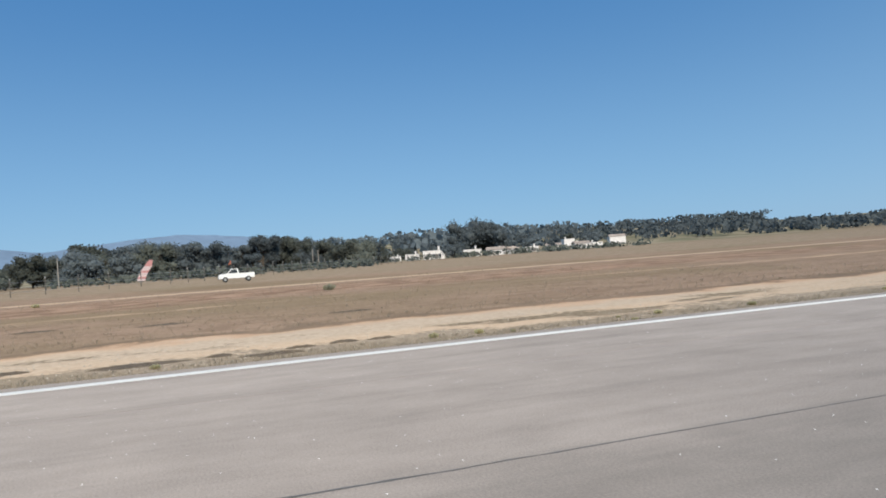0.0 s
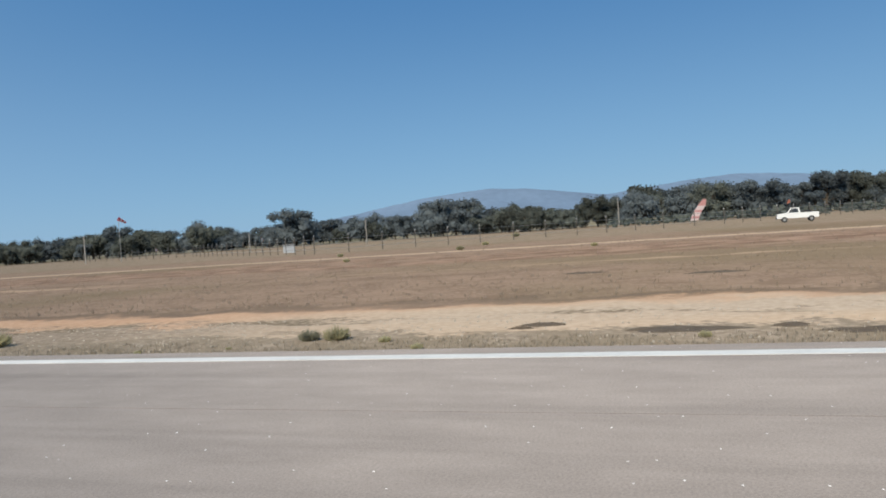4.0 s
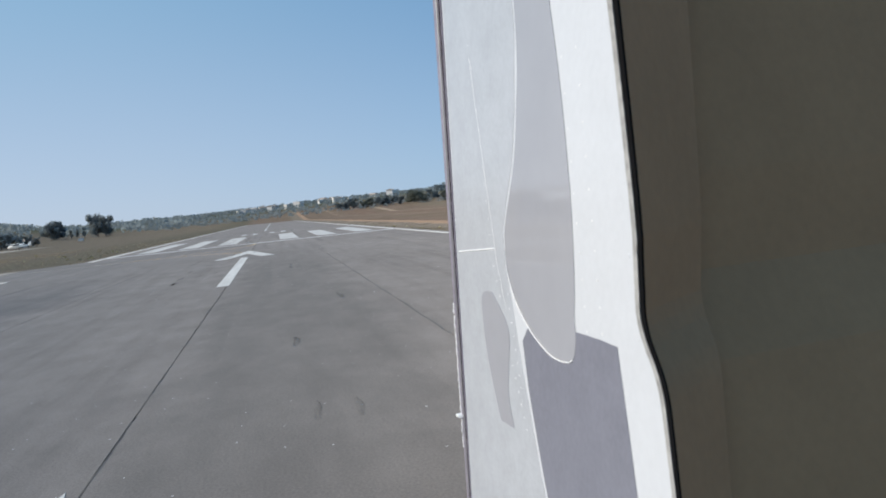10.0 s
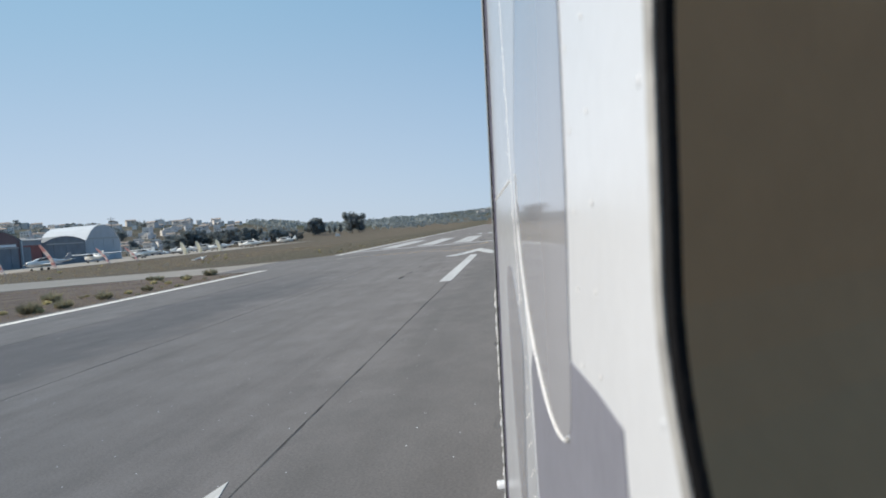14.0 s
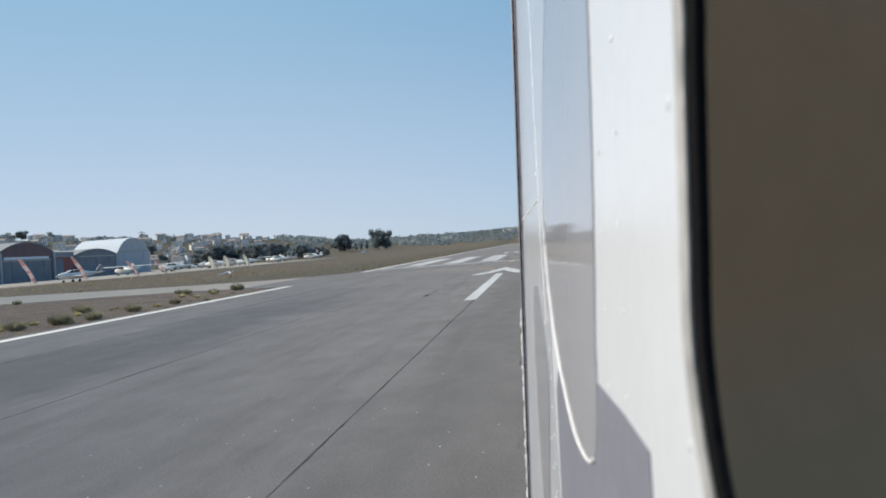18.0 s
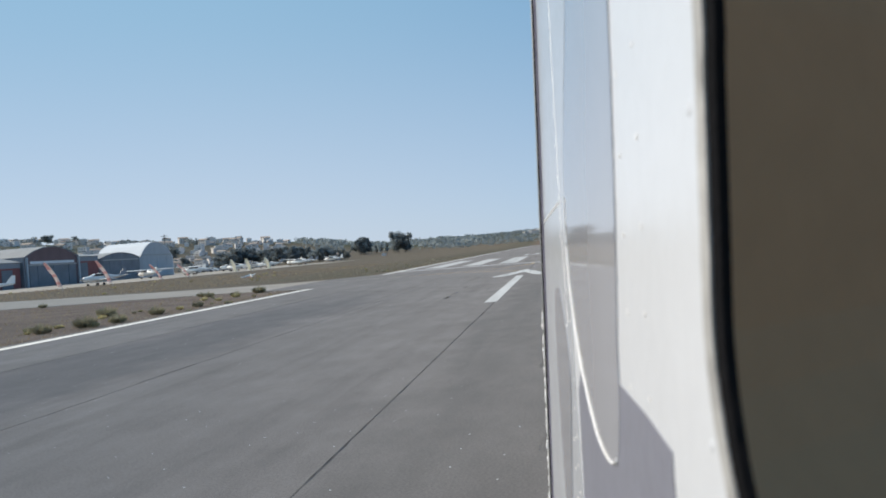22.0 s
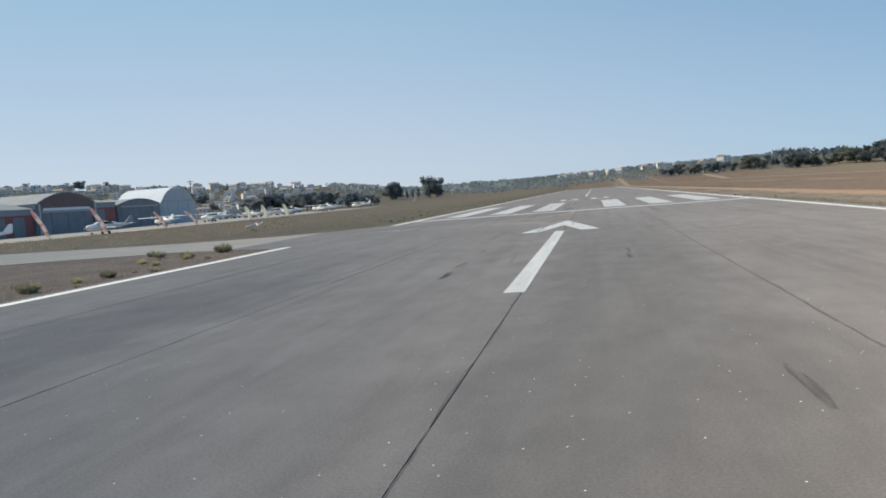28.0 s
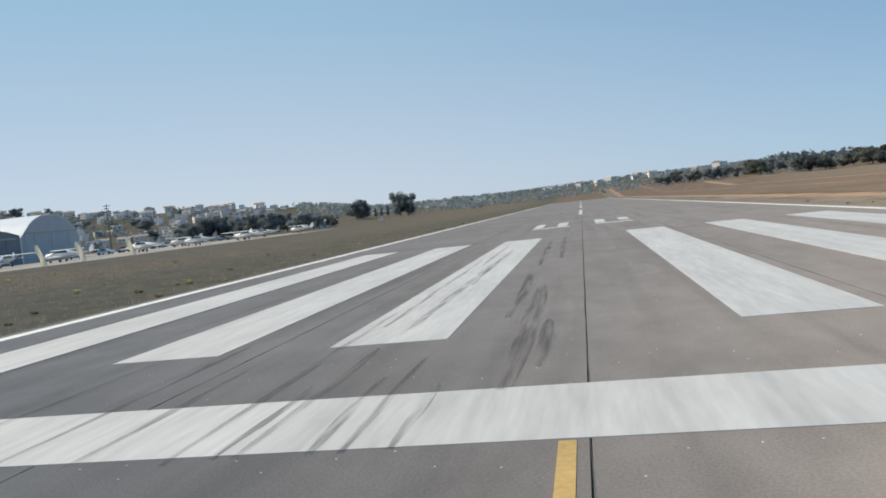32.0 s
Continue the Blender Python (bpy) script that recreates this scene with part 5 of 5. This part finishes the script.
# ---- parked cars by the hangars ----
def car(x, y, rz, mat, label):
    t = empty("car", pose(x, y, 0, 0, 0, rz), label=label, category="car", group="parked cars")
    part("body", prism([(-2.1, 0.3), (-2.1, 0.85), (-1.5, 0.95), (-1.0, 1.42), (0.3, 1.42), (1.0, 0.95), (2.0, 0.8), (2.1, 0.3)], -0.85, 0.85, "y"), mat, t)
    part("side_window", prism([(-1.2, 0.97), (-0.85, 1.34), (0.25, 1.34), (0.75, 0.97)], -0.86, 0.86, "y"), M_PANE, t)
    for wx in (-1.3, 1.3):
        for wy in (-0.8, 0.8):
            part("wheel", tube([(wx, wy - 0.1, 0.31), (wx, wy + 0.1, 0.31)], 0.31, 12), M_TYRE, t)
    return t


M_CARBLUE = material("silver_car_paint", (0.35, 0.37, 0.4), 0.3, metal=0.5, var=0.05)
for k in range(12):
    car(-112 - rnd.uniform(0, 6), 240 + k * 5.2, rnd.uniform(-10, 10), rnd.choice((M_WHITE, M_CARBLUE, M_CLAD_DARK)), "parked car beside the apron")
# ---- the aircraft's own side, standing on the runway: x right, y ahead, z up from the eye ----
PLANE = pose(2.33, 0, EYE, 0, 0, 5)
SKIN = 0.084
M_SKIN = material("white_aircraft_paint", (0.59, 0.61, 0.65), 0.28, var=0.05, scale=9, fine=60, bump=0.03)
M_SKIN_GREY = material("grey_primer_edge", (0.36, 0.355, 0.35), 0.7, var=0.4, scale=40, fine=50, bump=0.15)
M_SEAL = material("black_window_seal", (0.008, 0.008, 0.009), 0.95, var=0.3, scale=20, fine=120, bump=0.2)
# cream lining coloured brown: the cabin's shade is put into the colour
M_LINING = material("cabin_shade_brown", (0.28, 0.183, 0.1), 0.85, var=0.12, scale=5, fine=45, bump=0.03)
M_SEAL.node_tree.nodes["Principled BSDF"].inputs["Specular IOR Level"].default_value = 0.05
M_RIVET = material("rivet_heads", (0.82, 0.82, 0.83), 0.3, var=0.05, scale=60, fine=200)
M_DARKEDGE = material("maroon_trim_edge", (0.26, 0.235, 0.29), 0.4, var=0.3, scale=20, fine=90)
M_PLEXI = material("tinted_acrylic_window", (0.35, 0.355, 0.39), 0.06, var=0.06, scale=3, fine=15)
M_PLEXI.node_tree.nodes["Principled BSDF"].inputs["Specular IOR Level"].default_value = 0.75

plane = empty("aircraft_side", PLANE, label="white riveted side of a light aircraft with rounded windows", category="aircraft")


def sheet(outline, w0, w1):
    """A flat outline of (ahead, up) with its thickness across."""
    return prism(outline, w0, w1, "x")


def spline(points, n=6):
    """A smooth line through a few points."""
    out = []
    p = [points[0], *points, points[-1]]
    for i in range(1, len(p) - 2):
        for k in range(n):
            t = k / n
            out.append(tuple(0.5 * (2 * p[i][c] + (p[i + 1][c] - p[i - 1][c]) * t + (2 * p[i - 1][c] - 5 * p[i][c] + 4 * p[i + 1][c] - p[i + 2][c]) * t * t
                                    + (3 * p[i][c] - p[i - 1][c] - 3 * p[i + 1][c] + p[i + 2][c]) * t ** 3) for c in (0, 1)))
    return out + [points[-1]]


TOP, FOOT = 0.7, -1.25


def eye_ray_scale(z):
    """Scale along the eye's rays, fitted to the camera's view; leans the side out upwards."""
    return SKIN / (SKIN - 0.0381 * z)


def front(z):
    return 1.235 - 0.56 * z


edge = spline([(0.286, TOP), (0.292, 0.4), (0.296, 0.2), (0.301, 0.087), (0.306, 0.056), (0.314, 0.0), (0.320, -0.045), (0.314, -0.08), (0.303, -0.106), (0.291, -0.13), (0.281, -0.16), (0.276, -0.2), (0.275, -0.3), (0.275, -0.6), (0.275, FOOT)])
lip = [(u - 0.009, z) for u, z in edge]
seal = [(u - 0.021, z) for u, z in edge]
body = edge + [(front(FOOT), FOOT), (front(TOP), TOP)]
part("skin_panel", sheet(body, SKIN, SKIN + 0.015), M_SKIN, plane)
part("window_lip", sheet([(u + 0.0035 + 0.0015 * noise.noise((z * 30, 4, 0)), z) for u, z in edge] + lip[::-1], SKIN - 0.0004, SKIN + 0.0044), M_SKIN_GREY, plane, "scuffed grey window edge")
part("window_seal", sheet(lip + seal[::-1], SKIN + 0.0007, SKIN + 0.0045), M_SEAL, plane, "black rubber window seal")

# lining of the cabin wall, running inboard from behind the seal, angled out of the sun
seal_z, seal_u = [p[1] for p in seal][::-1], [p[0] for p in seal][::-1]
bm = bmesh.new()
rows = []
for k in range(80):
    z = TOP - 0.005 - 0.0245 * k
    u0 = float(np.interp(z, seal_z, seal_u)) + 0.0006
    base = [(SKIN + 0.0046 + 0.165 * q, u0 + 0.115 * q + 0.004 * math.sin(q * 3.1)) for q in (0, 0.06, 0.15, 0.3, 0.5, 0.75, 1.25)]
    rows.append([bm.verts.new((x, u, z)) for x, u in base] + [bm.verts.new((SKIN + 0.215, u0 + 0.19, z)), bm.verts.new((SKIN + 0.0165, u0 + 0.05, z))])
for a, b in zip(rows, rows[1:]):
    for k in range(9):
        bm.faces.new((a[k], a[(k + 1) % 9], b[(k + 1) % 9], b[k]))
bm.faces.new(rows[0])
bm.faces.new(rows[-1][::-1])
bmesh.ops.recalc_face_normals(bm, faces=bm.faces)
part("cabin_lining", bm, M_LINING, plane, "cream cabin lining coloured brown for its shade")
# sheet added across the cabin from the lining, filling the view with shade brown
bm = bmesh.new()
rows = []
for k in range(12):
    z = TOP - 0.005 - 0.176 * k
    u0 = float(np.interp(z, seal_z, seal_u)) + 0.19
    q = 1 / eye_ray_scale(z)
    rows.append([bm.verts.new((x, u + du, z)) for du in (0.001, 0.008) for x, u in [(SKIN + 0.214 + (1.55 * q - SKIN - 0.214) * w, u0 + 0.03 * (1.55 * q - SKIN - 0.214) * w) for w in (0, 0.25, 0.5, 0.75, 1)]])
for a, b in zip(rows, rows[1:]):
    for o in (0, 5):
        for k in range(4):
            bm.faces.new((a[o + k], a[o + k + 1], b[o + k + 1], b[o + k]))
    bm.faces.new((a[4], a[9], b[9], b[4]))
bmesh.ops.recalc_face_normals(bm, faces=bm.faces)
part("bulkhead", bm, M_LINING, plane, "brown sheet added across the cabin beyond the lining")

# grey-blue livery block under the window
M_LIVERY = material("grey_blue_livery", (0.2, 0.205, 0.25), 0.35, var=0.14, scale=12, fine=70, bump=0.03)
part("livery_block", sheet([(0.402, -0.113), (0.47, -0.108), (0.6, -0.106), (0.8, -0.12), (0.862, -0.168), (0.887, -0.297), (0.905, -0.5), (0.935, FOOT + 0.01), (0.42, FOOT + 0.01), (0.404, -0.3)], SKIN - 0.0007, SKIN + 0.001), M_LIVERY, plane, "grey-blue painted block")
# the window ahead
pane_out = spline([(0.452, TOP - 0.01), (0.462, 0.42), (0.47, 0.3), (0.493, 0.147), (0.518, 0.043), (0.54, -0.03), (0.557, -0.074), (0.567, -0.12), (0.585, -0.158), (0.61, -0.176), (0.642, -0.183), (0.69, -0.182), (0.724, -0.174), (0.775, -0.15),
                   (0.81, -0.125), (0.85, -0.08), (0.868, -0.03), (0.868, 0.013), (0.84, 0.08), (0.8, 0.127), (0.715, 0.217), (0.66, 0.3), (0.6, 0.42), (0.53, TOP - 0.01)])
part("window_pane", sheet(pane_out, SKIN - 0.0011, SKIN + 0.002), M_PLEXI, plane, "glossy tinted side window reflecting the field")
rim = [p for p in pane_out if p[0] > 0.6 and p[1] < 0.05]
part("window_rim", tube([(SKIN - 0.0015, u, z) for u, z in rim], [0.0007 + 0.0007 * min(1, k / 8) for k in range(len(rim))][::-1], 6), M_RIVET, plane, "bright window rim")
part("window_rim", tube([(SKIN - 0.0012, u - 0.012, z + 0.002) for u, z in rim[2:-3]], 0.0006, 6), M_SKIN_GREY, plane, "cream inner window rim")

# greyer strip of skin ahead of the window
M_STRIP = material("grey_white_strip_paint", (0.44, 0.46, 0.5), 0.2, var=0.1, scale=14, fine=80, bump=0.03)
part("front_strip", sheet([(front(TOP) - 0.003, TOP - 0.01), (front(FOOT) - 0.003, FOOT + 0.01), (0.95, FOOT + 0.01), (0.92, -0.5), (0.905, -0.3), (0.895, -0.18), (0.882, -0.09), (0.876, -0.03), (0.876, 0.015), (0.848, 0.084), (0.806, 0.132), (0.721, 0.222), (0.667, 0.303), (0.607, 0.42), (0.537, TOP - 0.01)], SKIN - 0.0005, SKIN + 0.001), M_STRIP, plane, "greyish strip beside the windscreen post")
# slit beside the windscreen post
slit = spline([(1.0, -0.062), (1.082, -0.076), (1.131, -0.178), (1.155, -0.299), (1.16, -0.45)]) + spline([(1.06, -0.45), (1.045, -0.349), (0.997, -0.259), (0.94, -0.149), (1.0, -0.062)])[:-1]
part("quarter_window", sheet(slit, SKIN - 0.0016, SKIN + 0.002), M_PLEXI, plane)
# post along the windscreen, with its screws
post = [(front(FOOT), FOOT), (front(FOOT) + 0.05, FOOT), (front(TOP) + 0.05, TOP), (front(TOP), TOP)]
part("windscreen_post", sheet(post, SKIN - 0.003, SKIN + 0.02), M_DARKEDGE, plane, "dark maroon windscreen post")
part("trim_line", tube([(SKIN - 0.003, front(z) + 0.008, z) for z in (TOP, FOOT + 0.01)], 0.0022, 6), M_SEAL, plane, "black gap line")
# thin metal tube added to draw the post's highlight
part("trim_line", tube([(SKIN - 0.0035, front(z) + 0.022, z) for z in (TOP, FOOT + 0.01)], 0.0025, 6), M_METAL, plane, "thin metal line for the post's highlight")
screw = bmesh.new()
bmesh.ops.create_uvsphere(screw, u_segments=8, v_segments=5, radius=0.003)
screw_ob = part("rivet", screw, M_RIVET, plane, smooth=True)
spots_r = []
for k in range(62):
    z = 0.62 - k * 0.032
    spots_r.append((front(z) + 0.012, z, 0.9))
for k in range(24):
    z = 0.4 - k * 0.036
    spots_r.append((0.955 - 0.25 * max(0, z) - 0.03 * abs(z) + 0.02 * (z < -0.2), z, 0.75))
for k in range(15):
    z = 0.44 - k * 0.038
    spots_r.append((0.93 - 0.2 * max(0, z), z, 0.62))
for k in range(10):
    z = 0.35 - k * 0.05
    spots_r.append((0.5 - 0.14 * z, z, 0.75))
    spots_r.append((0.441 - 0.12 * z, z + 0.004, 0.75))
for k in range(9):
    z = -0.06 - k * 0.035
    spots_r.append((0.9 - 0.16 * (z + 0.06), z, 0.7))
for k in range(40):
    z = -0.12 - k * 0.0135
    spots_r.append((front(z) + 0.004 + 0.006 * (k % 3 == 0), z, 0.62))
for k in range(16):
    z = 0.36 - k * 0.062
    spots_r.append((front(z) + 0.046, z, 1.1))
for i, (u, z, s) in enumerate(spots_r):
    m = Matrix.Translation((SKIN - 0.0004, u, z)) @ Matrix.Diagonal((0.16 * s, s, s, 1))
    if i == 0:
        screw_ob.matrix_basis = m
    else:
        share("rivet", screw_ob, plane, m)
# raised seam down the forward skin, and the joint strap across
part("seam", tube([(SKIN, 0.93 - 0.2 * max(0, z), z) for z in [0.42 - 0.04 * k for k in range(14)]], 0.0008, 6), M_RIVET, plane)
part("strap", tube([(SKIN, front(0.03) - 0.02, 0.03), (SKIN, 0.93, 0.045)], 0.002, 6), M_RIVET, plane)
# ragged bead of sealant down the front edge, and a small bracket at its foot
bead = [-0.12 - 0.0055 * k for k in range(104)]
part("sealant_bead", tube([(SKIN - 0.003 + 0.003 * noise.noise((z * 60, 3, 0)), front(z) + 0.05 + 0.008 * noise.noise((z * 45, 0, 1)), z) for z in bead],
                          [0.0028 + 0.0028 * max(-0.7, noise.noise((z * 110, 1, 5)) * 1.6) for z in bead], 6), M_RIVET, plane, "ragged white sealant", smooth=True)
part("bracket", box(SKIN - 0.02, SKIN + 0.01, front(-0.54) + 0.035, front(-0.54) + 0.065, -0.546, -0.536, 0.002), M_RIVET, plane)
# painted-over dabs along the window's edge
for z, u_, s_ in ((0.16, 0.31, 1.0), (0.05, 0.322, 1.3), (-0.09, 0.325, 1.1), (-0.2, 0.288, 1.0), (0.24, 0.306, 0.8)):
    bm = bmesh.new()
    bmesh.ops.create_uvsphere(bm, u_segments=10, v_segments=6, radius=0.002 * s_)
    for v_ in bm.verts:
        v_.co = Vector((v_.co.x * 0.3 + SKIN, v_.co.y * (1 + 0.3 * noise.noise(v_.co * 300)) + u_, v_.co.z * 1.3 + z))
    part("paint_dab", bm, M_SKIN, plane, smooth=True)
part("belly_panel", box(SKIN + 0.001, SKIN + 0.05, 0.45, 2.0, FOOT - 0.02, FOOT - 0.001), M_SKIN, plane)
# scale the whole side along the eye's rays, which leans it
leaned = set()
for ob in plane.children:
    if ob.name.startswith("rivet"):
        p = ob.matrix_basis.translation
        ob.matrix_basis.translation = p * eye_ray_scale(p.z)
    elif ob.data.name not in leaned:
        leaned.add(ob.data.name)
        for v in ob.data.vertices:
            v.co = v.co * eye_ray_scale(v.co.z)
# leg and wheel under the side
HULL = FOOT * eye_ray_scale(FOOT)
part("gear_leg", tube([(SKIN + 0.06, 0.8, HULL + 0.02), (SKIN + 0.06, 0.8, -EYE + 0.17)], [0.03, 0.022], 8), M_SKIN, plane)
part("wheel", tube([(SKIN + 0.02, 0.8, -EYE + 0.17), (SKIN + 0.035, 0.8, -EYE + 0.17), (SKIN + 0.085, 0.8, -EYE + 0.17), (SKIN + 0.1, 0.8, -EYE + 0.17)], [0.14, 0.17, 0.17, 0.14], 20), M_TYRE, plane)
